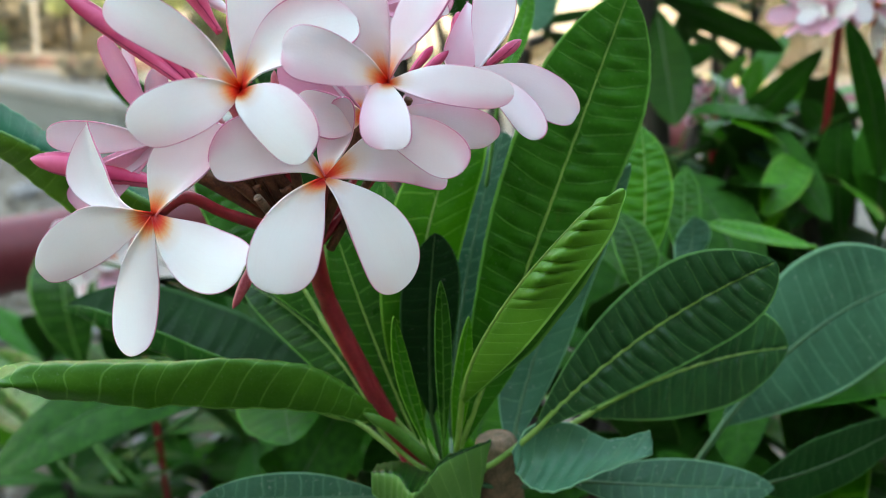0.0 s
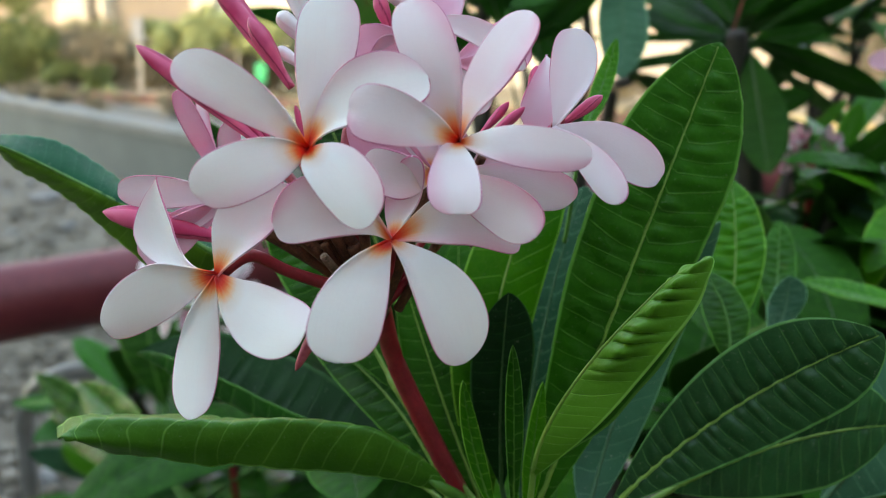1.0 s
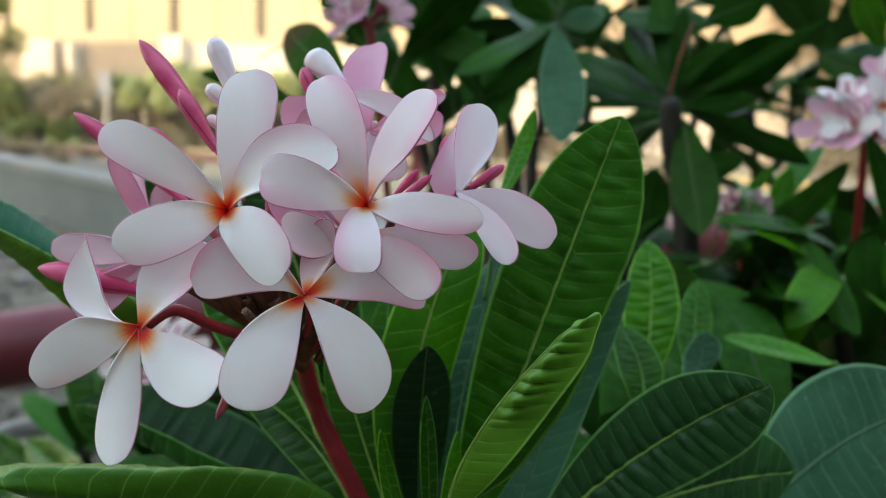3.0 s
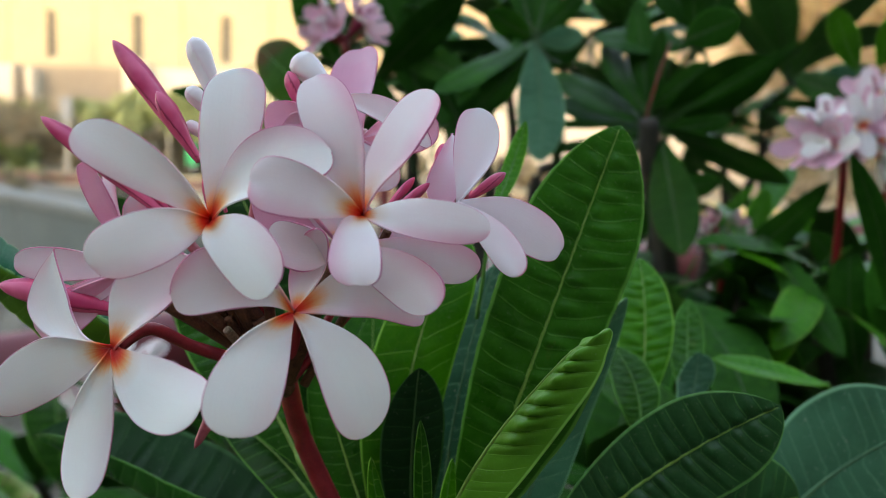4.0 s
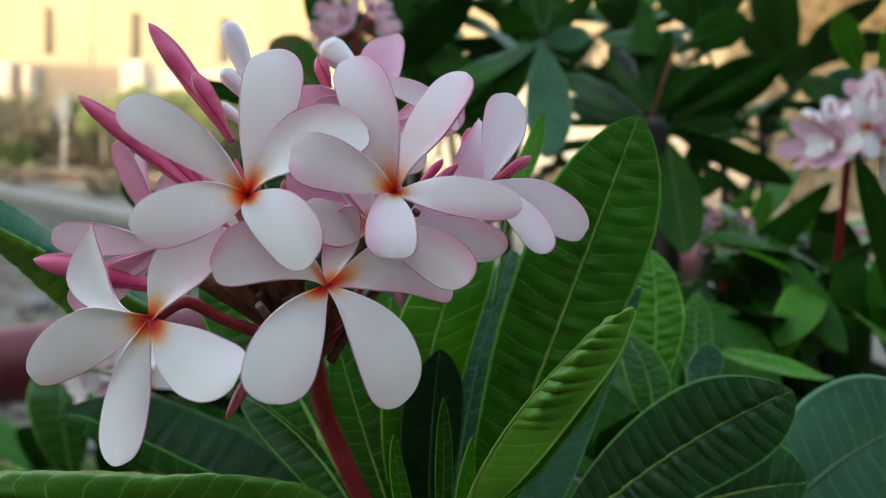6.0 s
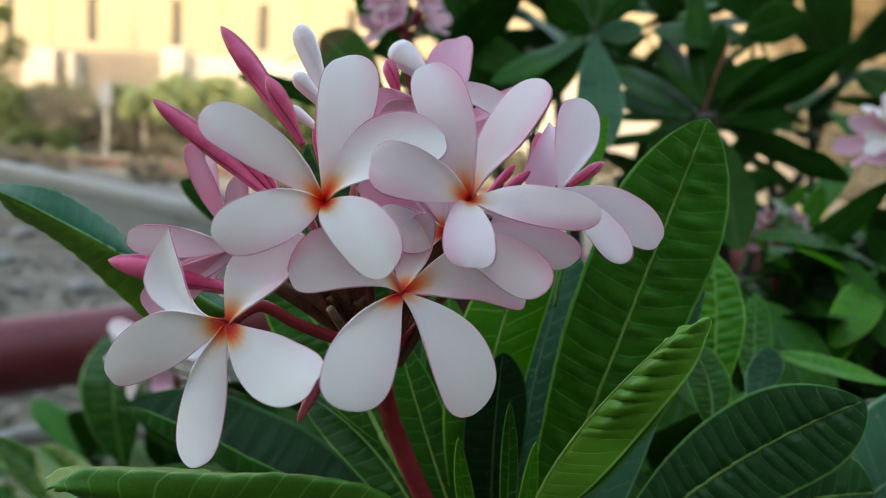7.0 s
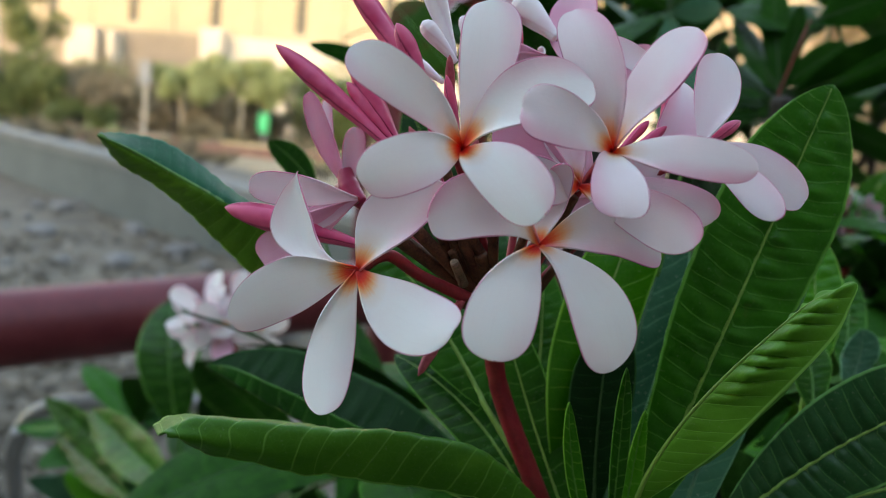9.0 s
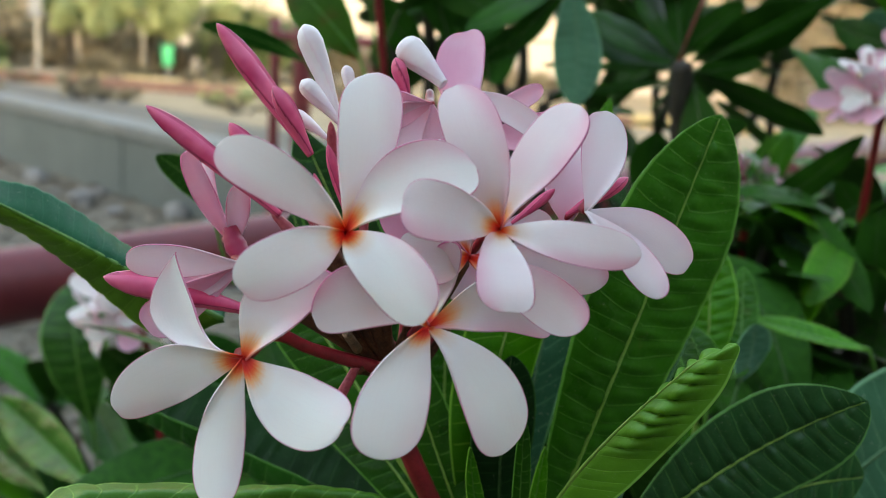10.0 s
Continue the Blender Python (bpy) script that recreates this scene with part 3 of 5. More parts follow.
def small_petal():
    return petal_mesh((0, 0, 0), (0, 1.0, 0.15), (-0.27, 0.6, 0.1), (0.27, 0.6, 0.1), 0.1, 0, 77, PETAL_BLUSH), petal_mesh((0, 0, 0), (0, 1.0, 0.3), (-0.27, 0.6, 0.1), (0.27, 0.6, 0.1), 0.2, 1, 78), petal_mesh((0, 0, 0), (0, 1.0, 0.15), (-0.24, 0.6, 0.1), (0.24, 0.6, 0.1), 0.1, 0, 79)


SMALL = small_petal()


def flower_head(owner, spot, spread, pale=0.2, count=7, petal=0.034, stalk=0.22):
    """A loose head of flowers further off, with its dark pedicels and red stalk."""
    rng = random.Random(seed() + 1)
    p = Vector(spot)
    for i in range(count):
        a, h = i * 2.4 + rng.uniform(-0.4, 0.4), 0.9 - 1.25 * (i + 0.5) / count
        d = Vector((math.cos(a) * math.sqrt(max(0, 1 - h * h)), math.sin(a) * 0.55 * math.sqrt(max(0, 1 - h * h)) - 0.55, h)).normalized()
        c = p + d * spread * rng.uniform(0.75, 1.05)
        q = (d + Vector((rng.uniform(-0.4, 0.4), -0.25, rng.uniform(-0.3, 0.3)))).to_track_quat("Z", "Y").to_matrix().to_4x4()
        tube = part_of("flower", tube_mesh("flower", [c, c * 0.5 + p * 0.5 + Vector((0, 0.004, -0.006)), p - Vector((0, 0, spread * 0.4))], [0.0022, 0.0018, 0.002], [STEM_RED], 6), owner)
        for j in range(5):
            size = petal * rng.uniform(0.85, 1.1)
            m = Matrix.Translation(c) @ q @ Euler((radians(rng.uniform(5, 40)), 0, radians(72 * j + 20 * i))).to_matrix().to_4x4() @ Matrix.Diagonal((size, size, size, 1))
            part_of("petal", SMALL[(2 if pale > 0.5 else 0) if rng.random() < pale else 1], tube, "", m)
    for i in range(4):
        a = i * 1.7 + 0.4
        part_of("bud", tube_mesh("bud", [p - Vector((0, 0, spread * 0.3)), p + Vector((math.cos(a), math.sin(a) * 0.5 - 0.3, 0.5)) * spread * 0.7, p + Vector((math.cos(a), math.sin(a) * 0.5 - 0.4, 0.9)) * spread * 1.15], [0.0014, 0.0028, 0.0008], [BUD_PINK], 7), owner)
    part_of("flower_stalk", tube_mesh("flower_stalk", [p - Vector((0, 0, spread * 0.3)), p + Vector((0.01, 0.02, -0.1)), p + Vector((0.02, 0.05, -stalk))], [0.0042, 0.0038, 0.004], [STEM_RED], 8), owner)


def lofted_leaf(owner, rows, kinds, label, veins=12, rim=False):
    """A curled blade that glides through a few guide lines from one margin to the other."""
    G = np.array(rows, float)

    def smooth(P, n):
        out = []
        for x in np.linspace(0, len(P) - 1, n):
            i = min(int(x), len(P) - 2)
            t = x - i
            p0, p1, p2, p3 = P[max(i - 1, 0)], P[i], P[i + 1], P[min(i + 2, len(P) - 1)]
            out.append(0.5 * (2 * p1 + (p2 - p0) * t + (2 * p0 - 5 * p1 + 4 * p2 - p3) * t * t + (3 * p1 - p0 - 3 * p2 + p3) * t ** 3))
        return np.array(out)

    P = smooth(np.array([smooth(r, 60) for r in G]), 25).transpose(1, 0, 2)
    u, v = np.linspace(0, 1, 60), np.linspace(-1, 1, 25)
    N1 = normals_of(P)
    phase = veins * u[:, None] + 0.7 * v[None]
    P = P + N1 * (np.abs(np.sin(np.pi * phase)) ** 0.8 * 0.0008)[..., None]
    uvs = np.stack([np.broadcast_to(v[None], (60, 25)), np.broadcast_to(u[:, None], (60, 25))], -1)
    me = grid_sheet(P, normals_of(P), 0.0006, [LEAF[k] for k in kinds], "leaf", uvs, phase)
    if rim:
        # past the rim the second material shows: a curl's inside, or side_leaf's olive half
        me.polygons.foreach_set("material_index", [int((k // 2) % 24 >= 12) if k < 2 * 59 * 24 else 0 for k in range(len(me.polygons))])
    return part_of("leaf", me, owner, label)


HUB = (-0.0584, 0.3160, 1.1638)
NODE = (-0.0014, 0.3350, 1.0514)

# ---- setting ----
# one sheet of ground, finely uneven near the path and flat further off
gx = np.concatenate([np.linspace(-140, -12, 12), np.linspace(-10, 7, 130), np.linspace(9, 140, 12)])
gy = np.concatenate([np.linspace(-60, -6, 6), np.linspace(-5, 11, 120), np.linspace(12, 150, 20)])
gv = []
for y in gy:
    for x in gx:
        near = max(0.0, 1.0 - max(0.0, abs(x + 1.5) - 6.0) / 3.0) * max(0.0, 1.0 - max(0.0, abs(y - 3.0) - 6.0) / 3.0)
        gv.append((x, y, near * (0.03 * noise.noise(Vector((x, y, 0)) * 1.7) + 0.015 * noise.noise(Vector((x, y, 0)) * 6.0)) - 0.012 * (1 - near)))
n = len(gx)
gf = [(r * n + c, r * n + c + 1, r * n + n + c + 1, r * n + n + c) for r in range(len(gy) - 1) for c in range(n - 1)]
tagged(part_of("ground", mesh_of("ground", gv, gf, [GROUND]), None), "grey gravelly soil turning to dry brown earth", "ground", kind="structure")

# low concrete wall beside the road
A2, B2 = Vector((-2.71, 6.24)), Vector((-7.46, 9.95))
along = (B2 - A2).normalized()
kerb = thing("concrete_wall", "low grey concrete wall with a paler cap", "wall", kind="structure")
for i in range(-1, 9):
    p = A2 + along * (i * 2.4)
    bm = bmesh.new()
    box(bm, (0, -0.22, -0.1), (2.385, 0.0, 0.46), 0.01)
    bm.transform(Matrix.Translation((p.x, p.y, 0)) @ Matrix.Rotation(math.atan2(along.y, along.x), 4, "Z"))
    part("panel", bm, CONCRETE, kerb)
    bm = bmesh.new()
    box(bm, (0, -0.26, 0.463), (2.385, 0.03, 0.56), 0.014)
    bm.transform(Matrix.Translation((p.x, p.y, 0)) @ Matrix.Rotation(math.atan2(along.y, along.x), 4, "Z"))
    part("cap", bm, CAP, kerb, "pale concrete cap")
# road behind it
bm = bmesh.new()
box(bm, (-30, -1.7, -0.04), (30, 1.7, 0.01))
bm.transform(Matrix.Translation((-3.5, 9.9, 0)) @ Matrix.Rotation(math.atan2(along.y, along.x), 4, "Z"))
tagged(part("road", bm, ROAD, None), "pale dusty grey road behind the wall", "road", kind="structure")

# red pipe
pipe = thing("red_pipe", "thick dull red steel pipe running over gravel", "pipe")
pl, pr = Vector((-1.1617, 1.6, 0.7057)), Vector((-0.848, 1.86, 0.73))
step = (pr - pl).normalized()
part_of("pipe", tube_mesh("pipe", [pl - step * 3, pr + step * 4], [0.084, 0.084], [PIPE_RED], 40), pipe)
for k in (-0.2,):
    c = pl + step * k
    part_of("coupling", tube_mesh("coupling", [c - step * 0.012, c, c + step * 0.012], [0.0875, 0.089, 0.0875], [PIPE_RED], 40), pipe, "narrow raised joint ring")
for k in (-2.2, 0.9, 3.4):
    c = pl + step * k
    part_of("support", tube_mesh("support", [c, c * 0.5 + Vector((c.x, c.y, 0)) * 0.5, Vector((c.x, c.y, -0.05))], [0.04, 0.04], [PIPE_RED], 14), pipe)

# building in the sun: a wall of tall panels with window slits over a low outer wall
house = thing("building", "sunlit cream building with narrow grey window slits", "building", at=(0, 0, 0))
bm = bmesh.new()
box(bm, (-60, 34.06, -0.2), (40, 40, 11))
part("wall", bm, FACADE, house)
for i in range(-9, 14):
    x = -18.59 + i * 3.64
    for x0, x1, z0, z1 in ((x - 1.80, x - 0.22, -0.1, 11), (x + 0.22, x + 1.80, -0.1, 11), (x - 0.22, x + 0.22, -0.1, 3.85), (x - 0.22, x + 0.22, 5.85, 11)):
        bm = bmesh.new()
        box(bm, (x0, 33.9, z0), (x1, 34.056, z1))
        part("panel", bm, FACADE, house)
    window = part("window", box(bmesh.new(), (x - 0.216, 34.0, 3.854), (x + 0.216, 34.05, 5.846)), GLASS_DARK, house, "narrow grey window slit")
    for z in (3.87, 5.80):
        part("frame", box(bmesh.new(), (x - 0.21, 33.96, z), (x + 0.21, 33.996, z + 0.04)), METAL, window)
part("plinth", box(bmesh.new(), (-60, 32.6, -0.2), (-14.9, 33.8, 3.45), 0.03), FACADE_LOW, house, "grey-beige lower wall")
part("low_wall", box(bmesh.new(), (-14.88, 32.7, -0.2), (20, 33.8, 3.5), 0.03), PILLAR, house, "off-white lower wall")
for x0, x1, z in ((-20.4, -19.1, 3.4), (-14.7, -13.8, 3.7), (-18.6, -18.3, 3.3), (-26.5, -25.2, 3.4)):
    part("pillar", box(bmesh.new(), (x0, 31.9, -0.2), (x1, 32.58, z), 0.04), PILLAR, house, "off-white pillar")

# unseen wall added behind the path to keep the low sun off the foreground
bm = bmesh.new()
box(bm, (-40, -4.5, -0.2), (40, -3.2, 5.9))
tagged(part("shade_wall_south", bm, BEHIND, None), "plain beige wall added out of view to shade the foreground", "wall", kind="structure")


# unseen wall added on the right to block light from the side
bm = bmesh.new()
box(bm, (4.6, -3.19, -0.2), (5.4, 5.4, 5.9))
tagged(part("shade_wall_east", bm, BEHIND, None), "plain beige side wall added out of view to cut side light", "wall", kind="structure")


def clumps(name, label, centre, size, count, leaf_size, mat, rng, group="", low=0.25, fat=(0.25, 0.5)):
    """A shrub: stems and a crown of many small leaves with an uneven outline."""
    ob = thing(name, label, "shrub", group)
    verts, faces = [], []
    lumps = [(Vector((rng.triangular(-1, 1) * size[0], rng.uniform(-1, 1) * size[1], rng.uniform(low, 0.9) * size[2])), rng.uniform(*fat) * size[2]) for _ in range(max(5, int(size[0] * 8)))]
    for _ in range(count):
        c, r = rng.choice(lumps)
        d = Vector((rng.gauss(0, 1), rng.gauss(0, 1), rng.gauss(0, 1))).normalized() * r * rng.uniform(0.5, 1.1)
        p = Vector(centre) + c + d
        if p.z < 0.05:
            continue
        e = Euler([rng.uniform(0, 6.28) for _ in range(3)]).to_matrix()
        s = leaf_size * rng.uniform(0.6, 1.3)
        k = len(verts)
        for x, y, z in ((0, -1, 0), (0.35, 0, 0.08), (0, 1, 0), (-0.35, 0, 0.08)):
            verts.append(tuple(p + e @ Vector((x * s, y * s, z * s))))
        faces += [(k, k + 1, k + 2), (k, k + 2, k + 3)]
    part_of("crown", mesh_of("crown", verts, faces, [mat], smooth=False), ob)
    for c, r in lumps[:5]:
        top = Vector(centre) + c
        part_of("trunk", tube_mesh("trunk", [Vector((centre[0] + c.x * 0.4, centre[1] + c.y * 0.4, -0.1)), (top + Vector(centre)) / 2, top], [0.035, 0.03, 0.025], [BARK], 7), ob)
    return ob


hedge_rng = random.Random(5)
HEDGE_WORDS = {"bush_leaf": "dense green garden shrub", "bush_leaf_light": "pale green flowering frangipani shrub", "bush_leaf_dry": "dry brownish garden shrub"}
for x, y, w, h, m in ((-20.5, 21.0, 1.7, 1.75, BUSH), (-17.8, 21.0, 1.6, 1.9, BUSH), (-15.4, 21.5, 1.5, 1.6, BUSH), (-13.3, 22.5, 1.4, 1.5, BUSH_DRY), (-6.2, 23.0, 1.5, 1.9, BUSH), (-11.6, 23.6, 1.4, 1.3, BUSH_DRY), (-9.2, 23.6, 1.4, 1.25, BUSH_DRY),
                      (-4.0, 24, 1.8, 1.2, BUSH_DRY), (0.5, 24, 2.2, 0.7, BUSH_DRY), (9.0, 24, 2.2, 2.6, BUSH_DRY), (13.5, 24, 2.6, 2.8, BUSH_DRY),
                      (-19, 24.5, 2.0, 1.5, BUSH_DRY), (-15, 24.5, 2.2, 1.6, BUSH), (-11, 24.5, 2.2, 1.5, BUSH), (-7.5, 24.8, 2.2, 1.5, BUSH), (-12.8, 20.9, 1.2, 0.6, BUSH), (-9.5, 21.0, 1.6, 0.5, BUSH_DRY), (-16.5, 20.2, 1.8, 0.7, BUSH)):
    clumps("shrub", HEDGE_WORDS[m.name], (x, y, 0), (w, 0.8, h), 3000, 0.12, m, hedge_rng, "shrubs along the road")
for x, w, h in ((-10.2, 1.0, 1.95), (-9.2, 1.2, 2.2), (-8.0, 1.3, 2.25), (-6.8, 1.1, 2.05)):
    clumps("garden_tree", "pale green frangipani tree on slim grey stems", (x, 21.3, 0), (w, 0.9, h), 2600, 0.12, BUSH_LIGHT, hedge_rng, "trees along the road", 0.58, (0.09, 0.16))
for i in range(26):
    x, y = hedge_rng.uniform(-12.5, -2.5), hedge_rng.uniform(13.6, 19.4)
    m = hedge_rng.choice([BUSH_DRY, BUSH_DRY, BUSH_LIGHT])
    clumps("low_tuft", "low dry tuft on the sandy verge" if m is BUSH_DRY else "low pale green tuft on the sandy verge", (x, y, 0), (hedge_rng.uniform(0.25, 0.6), 0.3, hedge_rng.uniform(0.16, 0.34)), 260, 0.06, m, hedge_rng, "tufts on the verge")
for x, h, m in ((9.0, 7.4, BUSH_DRY), (11.0, 7.8, BUSH_DRY), (12.8, 7.2, BUSH_DRY), (15.0, 7.6, BUSH), (17.5, 7.0, BUSH_DRY)):
    clumps("dry_tree" if m is BUSH_DRY else "broad_tree", "brownish dry tree standing by the building" if m is BUSH_DRY else "green leafy tree standing by the building", (x, 27.5, 0), (1.7, 1.0, h), 4200, 0.2, m, hedge_rng, "trees by the building", 0.25, (0.12, 0.2))
clumps("small_tree", "small dark green tree by the building", (-18.6, 27, 1.5), (1.0, 0.8, 3.0), 1300, 0.15, BUSH, hedge_rng, "", 0.25, (0.10, 0.2))

# street furniture in the distance
post = thing("road_sign", "grey sign plate seen from behind on a white post", "sign")
part_of("post", tube_mesh("post", [(-10.83, 20.4, -0.05), (-10.8, 20.4, 0.8), (-10.78, 20.4, 1.5)], [0.045, 0.045], [PILLAR], 10), post)
bm = bmesh.new()
box(bm, (-10.95, 20.3, 1.28), (-10.63, 20.33, 1.88), 0.01)
part("plate", bm, SIGN_BACK, post)
for x in (-9.9, -8.3):
    p2 = thing("short_post", "slim pale post among the shrubs", "post", "posts by the road")
    part_of("post", tube_mesh("post", [(x, 20.6, -0.05), (x, 20.6, 0.6), (x, 20.6, 1.2)], [0.028, 0.028], [BARK_PALE], 10), p2)
gs = thing("green_sign", "small green sign board on a thin post", "sign")
bm = bmesh.new()
box(bm, (-7.75, 20.35, 0.36), (-7.48, 20.38, 0.86), 0.03)
part("board", bm, SIGN_GREEN, gs)
part_of("post", tube_mesh("post", [(-7.61, 20.4, -0.05), (-7.61, 20.4, 0.3), (-7.61, 20.4, 0.7)], [0.03, 0.03], [METAL], 8), gs)
bm = bmesh.new()
box(bm, (-10.6, 16.9, -0.05), (3, 17.2, 0.2), 0.02)
tagged(part("edging", bm, BRICK, None), "red-brown brick edging beyond the road", "edging", kind="structure")
bm = bmesh.new()
box(bm, (-9.2, 17.3, -0.05), (6, 19.6, 0.12), 0.05)
tagged(part("sand_bed", bm, SAND, None), "sand strip behind the brick edging, sunlight put into its yellow", "ground", kind="structure")
mast = thing("lamp_post", "tall white lamp post beside the shrubs", "post")
part_of("pole", tube_mesh("pole", [(-17.6590, 24.0000, -0.0500), (-17.659, 24.0, 3.0), (-17.659, 24.0, 7.0)], [0.11, 0.10, 0.07], [PILLAR], 12), mast)

# red pipework standing behind the flowers
frame_red = thing("red_pipework", "dull red painted pipe uprights with crossbars", "pipe")
for x, r, top in ((-1.035, 0.026, 1.36), (-0.90, 0.046, 1.36), (-0.55, 0.026, 1.30)):
    part_of("upright", tube_mesh("upright", [(x, 4.1, -0.05), (x, 4.1, 0.6), (x, 4.1, top)], [r, r], [PIPE_RED], 16), frame_red)
for z in (0.45, 1.28):
    part_of("crossbar", tube_mesh("crossbar", [(-1.035, 4.1, z), (-0.8, 4.1, z), (-0.55, 4.1, z)], [0.024, 0.024], [PIPE_RED], 12), frame_red)

# loose stones
stone_rng = random.Random(11)
stones = []
for i in range(6):
    bm = bmesh.new()
    bmesh.ops.create_icosphere(bm, subdivisions=2, radius=1.0)
    for v in bm.verts:
        v.co *= 1 + 0.3 * noise.noise(v.co * 1.3 + Vector((i * 7.0, 0, 0)))
        v.co.z *= 0.6
    me = bpy.data.meshes.new("stone")
    bm.to_mesh(me)
    bm.free()
    me.materials.append(STONE)
    stones.append(me)
for i in range(150):
    x, y = stone_rng.uniform(-6.5, 0.5), stone_rng.uniform(1.6, 8.0)
    s = stone_rng.choice([0.03, 0.04, 0.05, 0.07, 0.12])
    st = new("stone", stone_rng.choice(stones))
    st.matrix_basis = Matrix.Translation((x, y, s * 0.25)) @ Euler((0, 0, stone_rng.uniform(0, 6))).to_matrix().to_4x4() @ Matrix.Diagonal((s, s * 0.8, s, 1))
    tagged(st, "grey weathered stone lying on gravel", "stone", "stones on the gravel")
# small gravel, too fine to count
peb = Nodes("pebbles")
peb_rnd = peb.add("NewGeometry").outputs["Random Per Island"]
peb_col = peb.ramp(peb_rnd, [(0.0, (0.05, 0.043, 0.033)), (0.4, (0.12, 0.104, 0.08)), (0.85, (0.19, 0.165, 0.125)), (1.0, (0.40, 0.36, 0.30))])
PEBBLES = peb.done(peb.mix(0.35, peb_col, (0.12, 0.103, 0.078)), 0.85)
pv, pf = [], []
for i in range(4200):
    r = stone_rng.random() ** 1.6
    x, y = -0.15 - r * 5.5 * stone_rng.random() + stone_rng.uniform(-0.2, 0.2), 0.55 + 7.0 * r * stone_rng.uniform(0.3, 1.0)
    q = stone_rng.uniform(0.006, 0.022) * (1 + 0.25 * y)
    k = len(pv)
    turn = stone_rng.uniform(0, 6.28)
    for ring, z, rr in ((5, 0.0, 1.0), (5, 0.5, 0.8)):
        for j in range(ring):
            a = turn + j * 6.2832 / ring
            w = rr * stone_rng.uniform(0.75, 1.1)
            pv.append((x + q * w * math.cos(a), y + q * 0.8 * w * math.sin(a), 0.012 + q * z))
    pv.append((x, y, 0.012 + q * 0.72))
    for j in range(5):
        n2 = (j + 1) % 5
        pf += [(k + j, k + n2, k + 5 + n2, k + 5 + j), (k + 5 + j, k + 5 + n2, k + 10)]
tagged(part_of("gravel", mesh_of("gravel", pv, pf, [PEBBLES], smooth=False), None), "loose pale and dark gravel on the soil", "gravel", kind="stuff")

# bent steel hoop
hoop = thing("steel_hoop", "bent grey steel tube hoop near the pipe", "hoop")
part_of("tube", tube_mesh("tube", [(-1.20, 1.66, -0.02), (-1.20, 1.66, 0.30), (-1.19, 1.65, 0.42), (-1.14, 1.65, 0.50), (-1.04, 1.66, 0.535), (-0.78, 1.70, 0.56), (-0.45, 1.76, 0.58), (-0.38, 1.78, 0.53), (-0.36, 1.79, 0.40), (-0.36, 1.79, -0.02)], [0.020, 0.020], [METAL], 14), hoop)


# ---- the frangipani in front ----
plant = thing("frangipani_plant", "frangipani with white and pink flowers, pink buds and ribbed leaves", "plant", at=(0, 0, 0))
trunk = tube_mesh("stem", [NODE, Vector(NODE) + Vector((0.01, 0.03, -0.15)), Vector(NODE) + Vector((0.04, 0.1, -0.6)), Vector((0.06, 0.5, 0.0))], [0.012, 0.014, 0.018, 0.03], [STEM_PALE], 12)
part_of("stem", trunk, plant, "pale fleshy stem")
part_of("stub", tube_mesh("stub", [(-0.0756, 0.2940, 1.1879), (-0.0726, 0.3040, 1.1784)], [0.0016, 0.0019], [STEM_PALE], 10), plant, "cut flower stub with a pale end")
part_of("stem", tube_mesh("stem", [(0.0176, 0.3520, 1.0655), (0.0180, 0.3520, 1.0632), (0.0192, 0.3530, 1.0538), (0.0227, 0.3540, 1.0261)], [0.0055, 0.0095, 0.0112, 0.0118], [STEM_PALE], 14), plant, "pale pinkish fleshy stem top with leaf scars")
tree = thing("frangipani_tree", "dark leafy frangipani behind, with pink flower heads", "tree")
shrub = thing("low_frangipani", "low frangipani shoots with white flowers", "plant")

flower(plant, (-0.0740, 0.2718, 1.2282), [
    ((-0.1076, 0.2509, 1.2554), (-0.0996, 0.2488, 1.2436), (-0.0917, 0.2534, 1.2558), 0.00, 0),
    ((-0.0701, 0.2830, 1.2770), (-0.0777, 0.2715, 1.2623), (-0.0592, 0.2793, 1.2648), 0.00, 0),
    ((-0.0354, 0.2679, 1.2524), (-0.0539, 0.2693, 1.2583), (-0.0431, 0.2623, 1.2418), 0.10, 0),
    ((-0.0995, 0.2418, 1.2175), (-0.0827, 0.2486, 1.2160), (-0.0906, 0.2472, 1.2318), -0.10, 0),
    ((-0.0449, 0.2418, 1.2128), (-0.0495, 0.2476, 1.2295), (-0.0620, 0.2486, 1.2146), -0.10, 0),
], HUB)
flower(plant, (-0.0266, 0.2782, 1.2318), [
    ((-0.0554, 0.2498, 1.2433), (-0.0474, 0.2480, 1.2338), (-0.0456, 0.2534, 1.2498), 0.00, 0),
    ((-0.0433, 0.2802, 1.2756), (-0.0455, 0.2716, 1.2598), (-0.0281, 0.2716, 1.2644), 0.00, 0),
    ((-0.0050, 0.2763, 1.2717), (-0.0207, 0.2810, 1.2632), (-0.0080, 0.2689, 1.2559), 0.00, 0),
    ((0.0145, 0.2598, 1.2314), (-0.0013, 0.2611, 1.2395), (-0.0026, 0.2575, 1.2273), -0.10, 0),
    ((-0.0231, 0.2482, 1.2143), (-0.0160, 0.2499, 1.2218), (-0.0327, 0.2546, 1.2216), -0.10, 0),
], HUB, PETAL_BLUSH)
